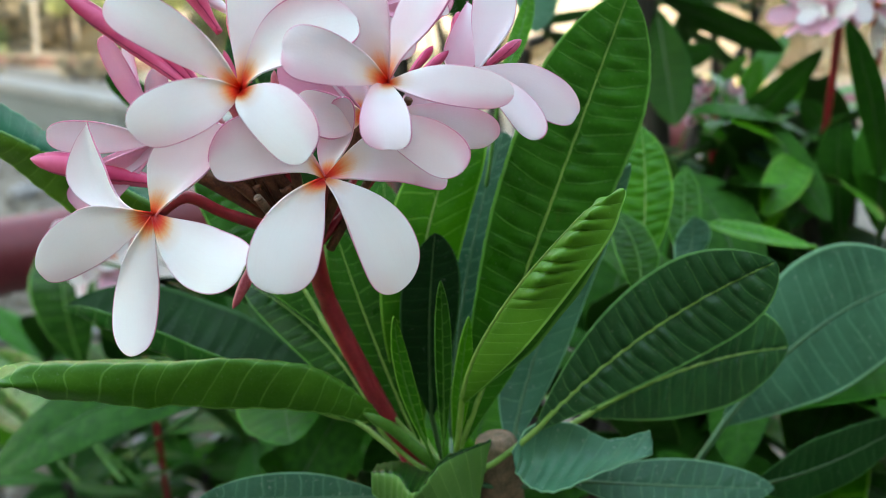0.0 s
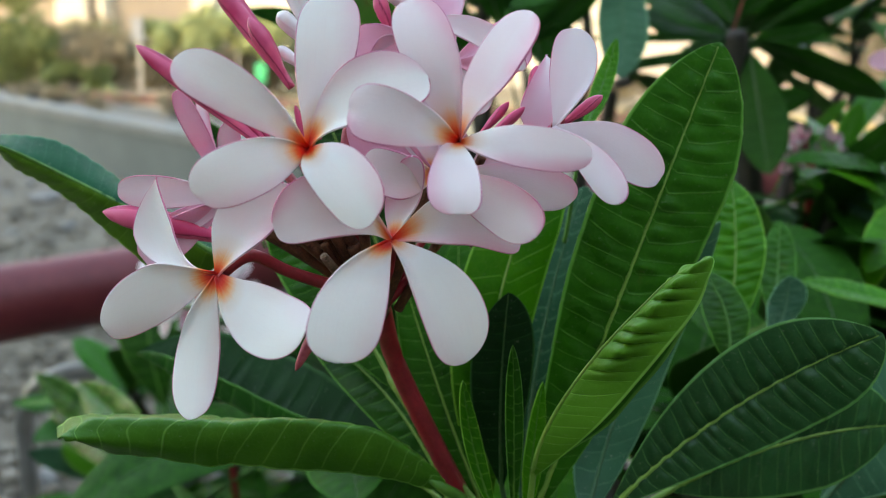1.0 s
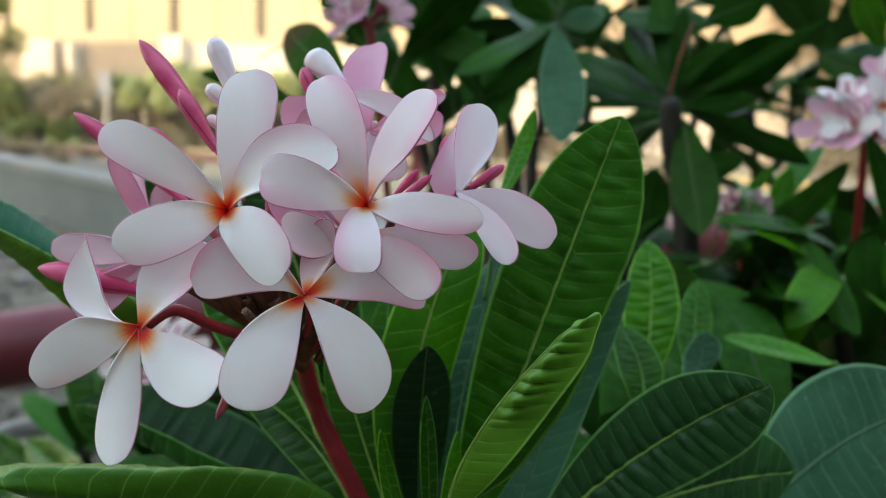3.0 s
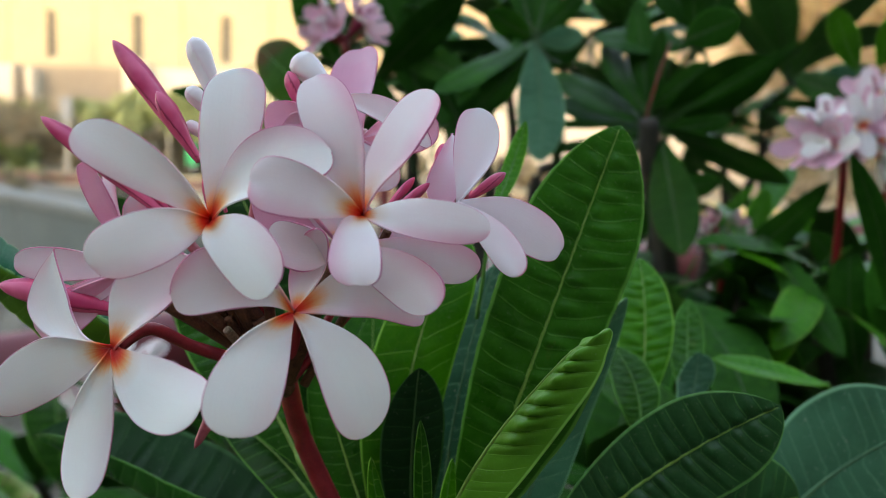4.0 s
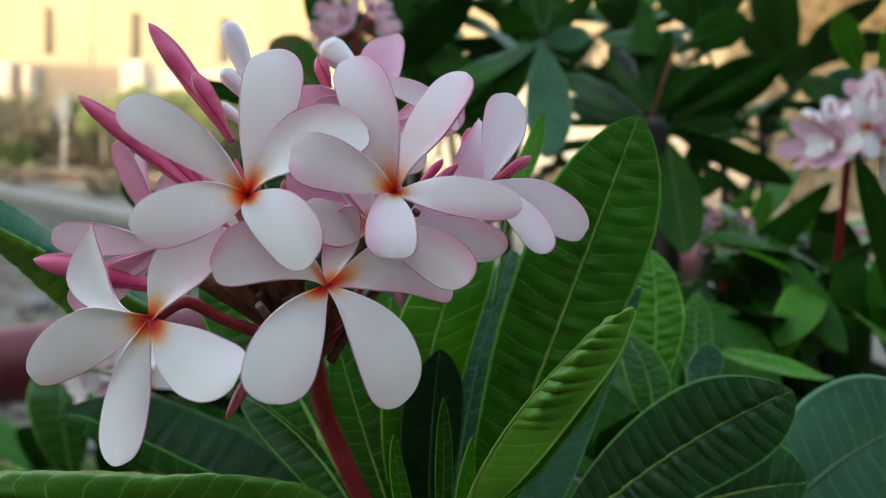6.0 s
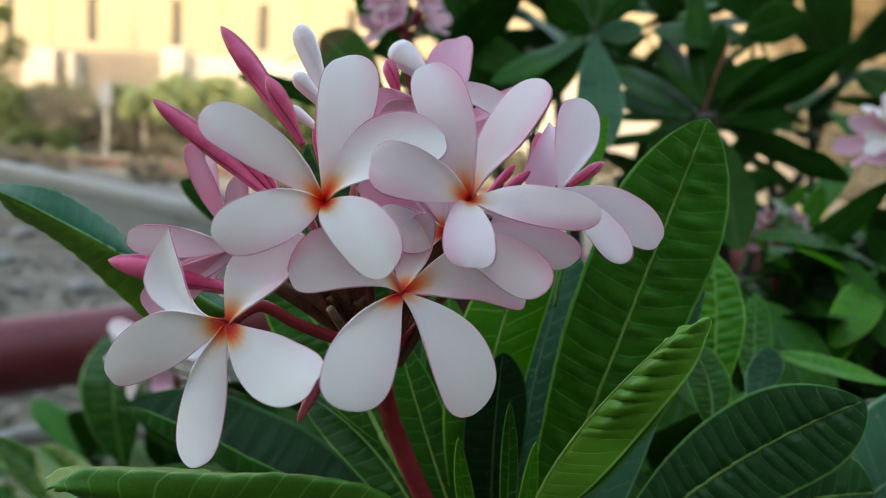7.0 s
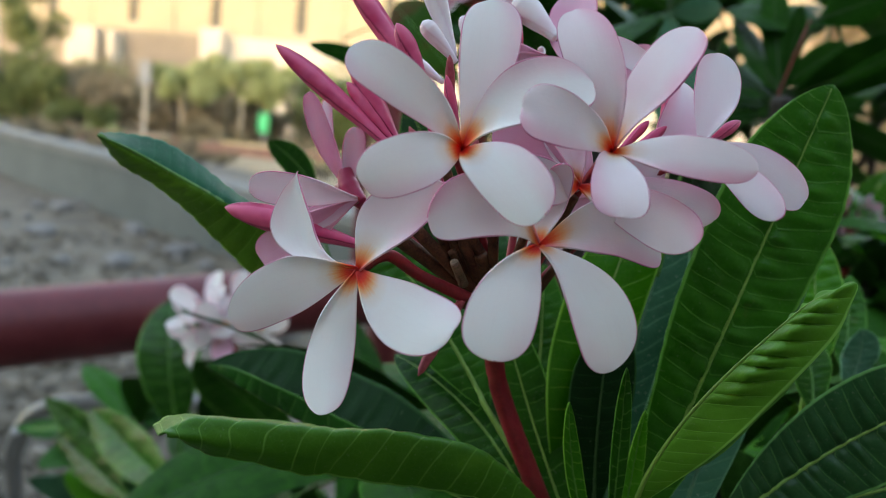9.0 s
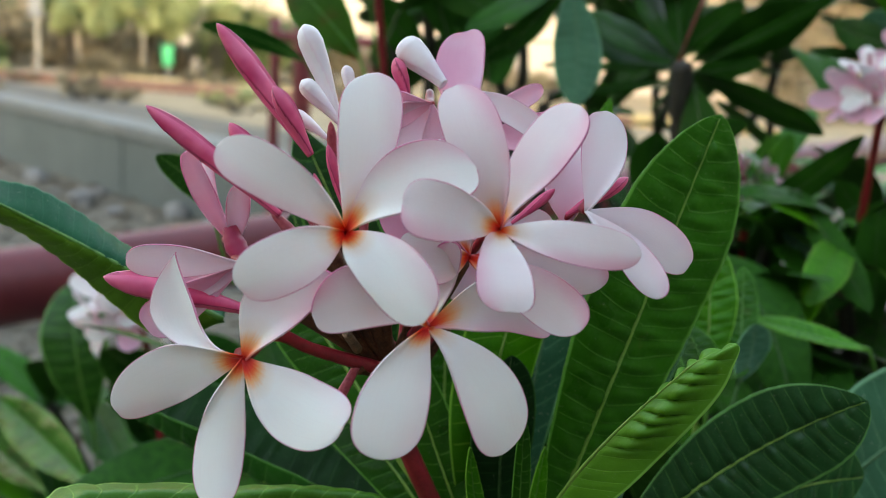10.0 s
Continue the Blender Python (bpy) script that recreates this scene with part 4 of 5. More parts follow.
flower(plant, (-0.0462, 0.2700, 1.2006), [
    ((-0.0805, 0.2552, 1.2068), (-0.0667, 0.2577, 1.2024), (-0.0691, 0.2588, 1.2223), 0.10, 2),
    ((-0.0415, 0.2775, 1.2269), (-0.0507, 0.2830, 1.2131), (-0.0385, 0.2814, 1.2144), 0.10, 2),
    ((-0.0061, 0.2861, 1.1984), (-0.0254, 0.2781, 1.2172), (-0.0247, 0.2753, 1.1994), 0.10, 2),
    ((-0.0546, 0.2400, 1.1698), (-0.0436, 0.2494, 1.1809), (-0.0643, 0.2405, 1.1837), -0.10, 0),
    ((-0.0190, 0.2569, 1.1671), (-0.0153, 0.2613, 1.1859), (-0.0312, 0.2530, 1.1764), -0.10, 0),
], HUB, PETAL_WHITE)
flower(plant, (-0.1033, 0.2657, 1.1867), [
    ((-0.1316, 0.2819, 1.2155), (-0.1374, 0.2789, 1.1947), (-0.1220, 0.2778, 1.1983), 0.35, 0),
    ((-0.0786, 0.2637, 1.2187), (-0.1030, 0.2699, 1.2093), (-0.0834, 0.2666, 1.2029), 0.10, 2),
    ((-0.1492, 0.2721, 1.1631), (-0.1290, 0.2717, 1.1649), (-0.1334, 0.2707, 1.1853), -0.10, 0),
    ((-0.1079, 0.2530, 1.1407), (-0.1016, 0.2586, 1.1588), (-0.1182, 0.2612, 1.1551), -0.15, 0),
    ((-0.0675, 0.2485, 1.1750), (-0.0799, 0.2595, 1.1848), (-0.0881, 0.2512, 1.1664), -0.15, 0),
], None, PETAL_WHITE)
flower(plant, (0.0027, 0.2980, 1.2363), [
    ((0.0073, 0.3150, 1.2689), (-0.0001, 0.3076, 1.2572), (0.0156, 0.3082, 1.2562), 0.00, 0),
    ((0.0388, 0.2941, 1.2214), (0.0272, 0.2968, 1.2371), (0.0214, 0.2927, 1.2226), -0.10, 0),
    ((0.0236, 0.2680, 1.2165), (0.0225, 0.2759, 1.2276), (0.0121, 0.2816, 1.2234), -0.10, 0),
], HUB, PETAL_PLAIN)
flower(plant, (-0.0014, 0.3140, 1.2272), [
    ((-0.0022, 0.3300, 1.2600), (-0.0094, 0.3190, 1.2395), (0.0078, 0.3170, 1.2439), 0.34, 3),
], HUB, PETAL_PINK)
flower(plant, (-0.0355, 0.2900, 1.2195), [
    ((-0.0002, 0.2600, 1.2067), (-0.0058, 0.2680, 1.2197), (-0.0170, 0.2720, 1.2062), -0.10, 0),
    ((0.0103, 0.2917, 1.2124), (0.0018, 0.2904, 1.2235), (-0.0085, 0.2900, 1.2110), -0.10, 0),
    ((-0.0580, 0.2810, 1.2230), (-0.0490, 0.2800, 1.2280), (-0.0480, 0.2760, 1.2130), 0.20, 4),
    ((-0.0462, 0.2900, 1.2432), (-0.0493, 0.2890, 1.2333), (-0.0358, 0.2890, 1.2362), 0.10, 0),
    ((-0.0663, 0.2900, 1.2339), (-0.0541, 0.2890, 1.2191), (-0.0536, 0.2890, 1.2388), 0.10, 1),
], HUB, PETAL_BLUSH)
flower(plant, (-0.1165, 0.3110, 1.2046), [
    ((-0.1539, 0.2956, 1.2071), (-0.1413, 0.2999, 1.2006), (-0.1415, 0.2995, 1.2129), 0.10, 0),
    ((-0.1535, 0.3110, 1.1771), (-0.1398, 0.3100, 1.1775), (-0.1495, 0.3100, 1.1895), 0.10, 1),
    ((-0.1453, 0.3110, 1.1911), (-0.1311, 0.3100, 1.1908), (-0.1337, 0.3100, 1.1999), 0.10, 3),
], HUB, PETAL_PLAIN)
flower(plant, (-0.1260, 0.3310, 1.2060), [
    ((-0.1420, 0.3220, 1.2430), (-0.1410, 0.3260, 1.2260), (-0.1340, 0.3300, 1.2280), 0.30, 1),
    ((-0.1380, 0.3360, 1.2420), (-0.1390, 0.3340, 1.2260), (-0.1340, 0.3360, 1.2240), 0.20, 3),
    ((-0.1240, 0.3280, 1.2310), (-0.1280, 0.3260, 1.2210), (-0.1200, 0.3300, 1.2230), 0.25, 3),
], HUB, PETAL_PLAIN)
part_of("flower", tube_mesh("flower", [(-0.1270, 0.3290, 1.2140), (-0.1240, 0.3270, 1.2070), (-0.1170, 0.3220, 1.2020)], [0.0026, 0.0044, 0.0022], [BUD_PINK], 14), plant, "deep pink flower tube, partly opened")
flower(plant, (-0.0537, 0.3410, 1.2649), [
    ((-0.0685, 0.3410, 1.2422), (-0.0674, 0.3400, 1.2629), (-0.0569, 0.3400, 1.2498), 0.10, 3),
    ((-0.0771, 0.3410, 1.2618), (-0.0693, 0.3400, 1.2539), (-0.0696, 0.3400, 1.2694), 0.10, 1),
    ((-0.0439, 0.3410, 1.2342), (-0.0556, 0.3400, 1.2466), (-0.0428, 0.3400, 1.2498), 0.10, 3),
], HUB, PETAL_PLAIN)
flower(plant, (-0.0378, 0.3357, 1.2559), [
    ((-0.0435, 0.3657, 1.2934), (-0.0541, 0.3535, 1.2772), (-0.0351, 0.3552, 1.2817), 0.20, 1),
    ((-0.0106, 0.3657, 1.2726), (-0.0238, 0.3542, 1.2707), (-0.0220, 0.3508, 1.2623), 0.20, 1),
    ((-0.0077, 0.3357, 1.2626), (-0.0183, 0.3347, 1.2635), (-0.0146, 0.3347, 1.2521), 0.20, 1),
    ((-0.0266, 0.3357, 1.2364), (-0.0378, 0.3347, 1.2422), (-0.0233, 0.3347, 1.2476), 0.10, 0),
], HUB, PETAL_PLAIN)
flower(plant, (-0.0470, 0.3180, 1.2700), [
    ((-0.0081, 0.3097, 1.2548), (-0.0221, 0.3124, 1.2700), (-0.0242, 0.3117, 1.2612), 0.10, 0),
], HUB, PETAL_PLAIN)
flower(plant, (-0.0288, 0.3160, 1.2142), [
    ((-0.0058, 0.3160, 1.2278), (-0.0118, 0.3150, 1.2136), (-0.0196, 0.3150, 1.2300), 0.10, 3),
    ((-0.0664, 0.3160, 1.2285), (-0.0500, 0.3150, 1.2126), (-0.0516, 0.3150, 1.2339), 0.10, 3),
    ((-0.0491, 0.3160, 1.2551), (-0.0518, 0.3150, 1.2360), (-0.0351, 0.3150, 1.2393), 0.10, 3),
    ((-0.0391, 0.3160, 1.1959), (-0.0454, 0.3150, 1.2086), (-0.0277, 0.3150, 1.2015), 0.10, 3),
], HUB)
bud(plant, (-0.1327, 0.3290, 1.2889), (-0.0947, 0.3180, 1.2453), 0.0042, 'pink')
bud(plant, (-0.1060, 0.3060, 1.2695), (-0.0926, 0.3080, 1.2469), 0.0034, 'pink')
bud(plant, (-0.1531, 0.3140, 1.2589), (-0.1039, 0.3120, 1.2237), 0.0038, 'pink')
bud(plant, (-0.1256, 0.3220, 1.2542), (-0.1037, 0.3160, 1.2265), 0.0040, 'pink')
bud(plant, (-0.1012, 0.3220, 1.2332), (-0.0878, 0.3180, 1.2113), 0.0020, 'calyx')
bud(plant, (-0.0934, 0.3180, 1.2389), (-0.0857, 0.3180, 1.2137), 0.0018, 'pink')
bud(plant, (-0.1109, 0.3260, 1.2222), (-0.0901, 0.3200, 1.2042), 0.0022, 'calyx')
bud(plant, (-0.0753, 0.3220, 1.2318), (-0.0743, 0.3180, 1.2102), 0.0019, 'calyx')
bud(plant, (-0.1258, 0.3180, 1.2476), (-0.1036, 0.3150, 1.2246), 0.0030, 'pink')
bud(plant, (-0.1677, 0.3090, 1.1962), (-0.1139, 0.3100, 1.1874), 0.0050, 'pink')
bud(plant, (-0.0847, 0.2950, 1.2524), (-0.0784, 0.3000, 1.2285), 0.0019, 'pink')
bud(plant, (-0.0849, 0.3000, 1.2595), (-0.0829, 0.3050, 1.2383), 0.0018, 'calyx')
bud(plant, (-0.0833, 0.2840, 1.1479), (-0.0722, 0.3000, 1.1730), 0.0022, 'calyx')
bud(plant, (-0.0999, 0.3240, 1.2907), (-0.0863, 0.3200, 1.2603), 0.0045, 'white')
bud(plant, (-0.0981, 0.3140, 1.2717), (-0.0845, 0.3150, 1.2581), 0.0033, 'white')
bud(plant, (-0.0862, 0.3350, 1.2772), (-0.0820, 0.3300, 1.2625), 0.0024, 'white')
bud(plant, (-0.1044, 0.3300, 1.2592), (-0.0901, 0.3250, 1.2509), 0.0025, 'white')
bud(plant, (-0.0680, 0.3520, 1.2870), (-0.0500, 0.3440, 1.2725), 0.0058, 'white')
bud(plant, (-0.0690, 0.3450, 1.2812), (-0.0630, 0.3430, 1.2660), 0.0030, 'pink')
bud(plant, (0.0185, 0.3160, 1.2463), (0.0051, 0.3100, 1.2363), 0.0022, 'pink')
bud(plant, (-0.0054, 0.3300, 1.2557), (-0.0068, 0.3250, 1.2401), 0.0026, 'pink')
bud(plant, (0.0092, 0.3150, 1.2393), (-0.0023, 0.3120, 1.2319), 0.0020, 'pink')
bud(plant, (-0.0078, 0.3050, 1.2420), (-0.0217, 0.3000, 1.2298), 0.0017, 'pink')
bud(plant, (-0.0136, 0.3100, 1.2434), (-0.0234, 0.3050, 1.2314), 0.0016, 'pink')
pedicel(plant, [(-0.1039, 0.2710, 1.1861), (-0.0970, 0.2800, 1.1902), (-0.0866, 0.2900, 1.1824), (-0.0704, 0.3020, 1.1738), (-0.0615, 0.3100, 1.1684)], 0.0024)
pedicel(plant, [(-0.0841, 0.2994, 1.2135), (-0.0759, 0.3054, 1.1912), (-0.0623, 0.3160, 1.1641)], 0.0031)
pedicel(plant, [(-0.0819, 0.2984, 1.2149), (-0.0717, 0.3044, 1.1891), (-0.0587, 0.3160, 1.1645)], 0.0026)
pedicel(plant, [(-0.0865, 0.3026, 1.2066), (-0.0761, 0.3086, 1.1864), (-0.0616, 0.3160, 1.1641)], 0.0021)
pedicel(plant, [(-0.0714, 0.2990, 1.2126), (-0.0694, 0.3050, 1.1918), (-0.0580, 0.3160, 1.1645)], 0.0016)
pedicel(plant, [(-0.1011, 0.3030, 1.1946), (-0.0778, 0.3090, 1.1790), (-0.0621, 0.3160, 1.1641)], 0.0031)
pedicel(plant, [(-0.0918, 0.2999, 1.1976), (-0.0747, 0.3059, 1.1813), (-0.0584, 0.3160, 1.1645)], 0.0026)
pedicel(plant, [(-0.0841, 0.3033, 1.1993), (-0.0762, 0.3093, 1.1820), (-0.0594, 0.3160, 1.1644)], 0.0021)
pedicel(plant, [(-0.0777, 0.3010, 1.1906), (-0.0720, 0.3070, 1.1787), (-0.0626, 0.3160, 1.1640)], 0.0016)
pedicel(plant, [(-0.0744, 0.3036, 1.1980), (-0.0638, 0.3096, 1.1824), (-0.0615, 0.3160, 1.1642)], 0.0031)
pedicel(plant, [(-0.0674, 0.3035, 1.1901), (-0.0629, 0.3095, 1.1760), (-0.0584, 0.3160, 1.1645)], 0.0026)
pedicel(plant, [(-0.0635, 0.3011, 1.1994), (-0.0624, 0.3071, 1.1827), (-0.0607, 0.3160, 1.1642)], 0.0021)
pedicel(plant, [(-0.0522, 0.2990, 1.1996), (-0.0574, 0.3050, 1.1818), (-0.0629, 0.3160, 1.1640)], 0.0016)
pedicel(plant, [(-0.0376, 0.2983, 1.2155), (-0.0470, 0.3043, 1.1937), (-0.0602, 0.3160, 1.1643)], 0.0031)
pedicel(plant, [(-0.0722, 0.3000, 1.1730), (-0.0659, 0.3100, 1.1679), (-0.0584, 0.3160, 1.1604)], 0.0026)
pedicel(plant, [(-0.0874, 0.3120, 1.2249), (-0.0755, 0.3160, 1.1993), (-0.0622, 0.3160, 1.1668)], 0.0021)
pedicel(plant, [(-0.0213, 0.3000, 1.2248), (-0.0338, 0.3120, 1.1992), (-0.0530, 0.3160, 1.1632)], 0.0016)
peduncle(plant, [(-0.0626, 0.3140, 1.1763), (-0.0612, 0.3220, 1.1631), (-0.0580, 0.3410, 1.1305), (-0.0366, 0.3470, 1.0829), (-0.0221, 0.3470, 1.0566), (-0.0107, 0.3450, 1.0404)], 0.0044)
leaf(plant, (0.0017, 0.3450, 1.0631), (0.0678, 0.3886, 1.2666), (0.0226, 0.3650, 1.2161), (0.0752, 0.3800, 1.2023), 'green', 0.10, 0.0024, 29)
leaf(plant, (0.0261, 0.3600, 1.0533), (0.0808, 0.4200, 1.1851), (0.0233, 0.3900, 1.0963), (0.0565, 0.4000, 1.1001), 'blue', 0.10, 0.0004, 15)
leaf(plant, (-0.0618, 0.3600, 1.1111), (-0.1331, 0.4000, 1.1848), (-0.1173, 0.3800, 1.1451), (-0.0846, 0.3900, 1.1656), 'green', 0.05, 0.0008, 16)
leaf(plant, (0.0350, 0.3450, 1.0722), (0.1364, 0.3555, 1.1548), (0.0890, 0.3650, 1.1481), (0.1194, 0.3520, 1.1179), 'glossy', 0.16, 0.0026, 21)
leaf(plant, (0.1473, 0.4300, 1.0383), (0.2642, 0.4700, 1.1179), (0.1886, 0.4600, 1.1293), (0.2248, 0.4400, 1.0659), 'blue', 0.10, 0.0004, 16)
leaf(plant, (0.0632, 0.3750, 1.0672), (0.1646, 0.4000, 1.0979), (0.1299, 0.4000, 1.1174), (0.1246, 0.3800, 1.0696), 'glossy', 0.12, 0.0016, 17)
leaf(plant, (-0.0182, 0.3700, 1.0545), (-0.0006, 0.4000, 1.2135), (-0.0336, 0.3700, 1.1681), (0.0056, 0.3850, 1.1798), 'young', 0.05, 0.0005, 16)
leaf(plant, (-0.0030, 0.3800, 1.0469), (0.0163, 0.4300, 1.1969), (-0.0092, 0.4150, 1.1500), (0.0218, 0.4150, 1.1661), 'blue', 0.05, 0.0003, 16)
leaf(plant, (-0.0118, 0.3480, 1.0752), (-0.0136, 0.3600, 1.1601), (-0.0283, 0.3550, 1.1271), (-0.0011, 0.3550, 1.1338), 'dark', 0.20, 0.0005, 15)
leaf(plant, (-0.0055, 0.3300, 1.0682), (-0.0088, 0.3220, 1.1501), (-0.0107, 0.3260, 1.1179), (-0.0036, 0.3280, 1.1175), 'green', 0.50, 0.0003, 12)
leaf(plant, (-0.0119, 0.3320, 1.0667), (-0.0285, 0.3300, 1.1308), (-0.0266, 0.3300, 1.0997), (-0.0185, 0.3340, 1.0956), 'young', 0.40, 0.0003, 12)
leaf(plant, (-0.0007, 0.3400, 1.0629), (0.0032, 0.3450, 1.1268), (-0.0031, 0.3400, 1.0963), (0.0046, 0.3440, 1.0921), 'young', 0.40, 0.0003, 12)
leaf(plant, (-0.0336, 0.3450, 1.0669), (-0.1132, 0.4000, 1.1195), (-0.0848, 0.3700, 1.1005), (-0.0645, 0.3800, 1.1137), 'green', 0.05, 0.0006, 16)
leaf(plant, (-0.0164, 0.3450, 1.0592), (-0.0638, 0.3850, 1.1551), (-0.0587, 0.3700, 1.1147), (-0.0358, 0.3700, 1.1215), 'green', 0.10, 0.0005, 16)
leaf(shrub, (-0.4566, 0.9034, 0.8309), (-0.5094, 0.9834, 0.9797), (-0.5254, 0.9234, 0.9155), (-0.4446, 0.9234, 0.9385), 'green', 0.15, 0.0010, 11)
leaf(shrub, (-0.4439, 0.8775, 0.7615), (-0.7063, 1.0175, 0.8070), (-0.5664, 0.9546, 0.8018), (-0.5943, 0.9546, 0.7615), 'green', 0.20, 0.0010, 14)
leaf(shrub, (-0.4229, 0.8251, 0.7965), (-0.6171, 0.9826, 0.8158), (-0.5033, 0.9125, 0.8280), (-0.5471, 0.9125, 0.7790), 'green', 0.25, 0.0010, 10)
leaf(shrub, (-0.3878, 0.8426, 0.8018), (-0.5016, 0.9826, 0.8280), (-0.4246, 0.9195, 0.8280), (-0.4718, 0.9195, 0.7965), 'shade_green', 0.25, 0.0010, 10)
leaf(shrub, (-0.5016, 0.8775, 0.7528), (-0.6871, 1.0175, 0.7598), (-0.5838, 0.9546, 0.7738), (-0.6153, 0.9546, 0.7335), 'green', 0.20, 0.0010, 10)
leaf(shrub, (-0.4001, 0.9826, 0.7510), (-0.4491, 0.9476, 0.8788), (-0.4036, 0.9633, 0.8368), (-0.4509, 0.9633, 0.8070), 'deep', 0.10, 0.0013, 12)
leaf(shrub, (-0.5576, 1.0875, 0.6180), (-0.7291, 1.0175, 0.6845), (-0.6486, 1.0490, 0.6793), (-0.6609, 1.0490, 0.6303), 'blue', 0.10, 0.0007, 12)
leaf(shrub, (-0.2974, 0.8771, 0.8384), (-0.4123, 0.8391, 0.9509), (-0.4017, 0.8581, 0.8952), (-0.3431, 0.8581, 0.9332), 'green', 0.15, 0.0006, 14)
leaf(shrub, (-0.2364, 0.8961, 0.8534), (-0.3441, 0.9151, 0.9497), (-0.3232, 0.9151, 0.8897), (-0.2666, 0.9151, 0.9252), 'deep', 0.10, 0.0006, 14)
leaf(shrub, (-0.5301, 0.9911, 0.6581), (-0.6679, 1.0101, 0.7102), (-0.6215, 0.9911, 0.6680), (-0.5651, 0.9911, 0.7259), 'young', 0.10, 0.0006, 14)
leaf(plant, (-0.1879, 0.5000, 1.1804), (-0.2217, 0.5000, 1.2130), (-0.2105, 0.5000, 1.1963), (-0.1993, 0.5000, 1.2094), 'green', 0.10, 0.0004, 14)
leaf(plant, (0.0955, 0.4500, 1.1110), (0.0993, 0.5000, 1.1942), (0.0849, 0.4700, 1.1578), (0.1171, 0.4800, 1.1604), 'young', 0.15, 0.0014, 15)
leaf(plant, (0.0940, 0.4300, 1.1089), (0.0821, 0.4600, 1.1511), (0.0813, 0.4400, 1.1316), (0.1056, 0.4500, 1.1331), 'green', 0.15, 0.0005, 14)
leaf(plant, (0.1253, 0.4800, 1.1092), (0.1366, 0.5000, 1.1406), (0.1244, 0.4900, 1.1258), (0.1473, 0.5000, 1.1285), 'blue', 0.15, 0.0004, 10)
leaf(plant, (0.2455, 0.5800, 1.1036), (0.1720, 0.6000, 1.1134), (0.2090, 0.5900, 1.1030), (0.2124, 0.6100, 1.1110), 'young', 0.30, 0.0004, 12)
leaf(plant, (0.0131, 0.4100, 1.2211), (0.0279, 0.4400, 1.2681), (0.0178, 0.4300, 1.2474), (0.0267, 0.4300, 1.2451), 'young', 0.10, 0.0004, 14)
leaf(plant, (-0.0683, 0.4000, 1.1307), (-0.1231, 0.4300, 1.2426), (-0.1104, 0.4100, 1.1854), (-0.0751, 0.4200, 1.1900), 'deep', 0.10, 0.0005, 16)
leaf(plant, (-0.0404, 0.4000, 1.0817), (-0.0460, 0.4400, 1.1668), (-0.0554, 0.4200, 1.1211), (-0.0297, 0.4200, 1.1275), 'green', 0.10, 0.0005, 16)
leaf(plant, (-0.0673, 0.4000, 1.1163), (-0.1276, 0.4400, 1.1983), (-0.1204, 0.4200, 1.1531), (-0.0883, 0.4200, 1.1682), 'deep', 0.10, 0.0005, 16)
leaf(plant, (-0.0585, 0.4000, 1.1114), (-0.0909, 0.4600, 1.2057), (-0.0907, 0.4300, 1.1570), (-0.0595, 0.4300, 1.1630), 'deep', 0.10, 0.0005, 16)
leaf(plant, (-0.0306, 0.3450, 1.0346), (-0.1172, 0.3300, 1.0373), (-0.0783, 0.3300, 1.0264), (-0.0761, 0.3450, 1.0451), 'blue', 0.10, 0.0004, 15)
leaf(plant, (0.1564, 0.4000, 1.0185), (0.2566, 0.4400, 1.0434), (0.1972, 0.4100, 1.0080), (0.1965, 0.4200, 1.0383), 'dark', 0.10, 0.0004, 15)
leaf(plant, (0.0527, 0.3600, 1.0396), (0.1603, 0.3800, 1.0293), (0.1057, 0.3600, 1.0243), (0.1108, 0.3800, 1.0433), 'blue', 0.10, 0.0004, 15)
folded_leaf(plant, (0.0019, 0.3250, 1.0943), (0.0140, 0.3030, 1.1440), (0.0515, 0.2881, 1.1983), (0.0330, 0.2910, 1.1470), (0.0370, 0.3180, 1.1390), ('soft', 'green'), 0.0003, 19, 0.0066, 0.5, True, (0.0036, -0.002, -0.0004))
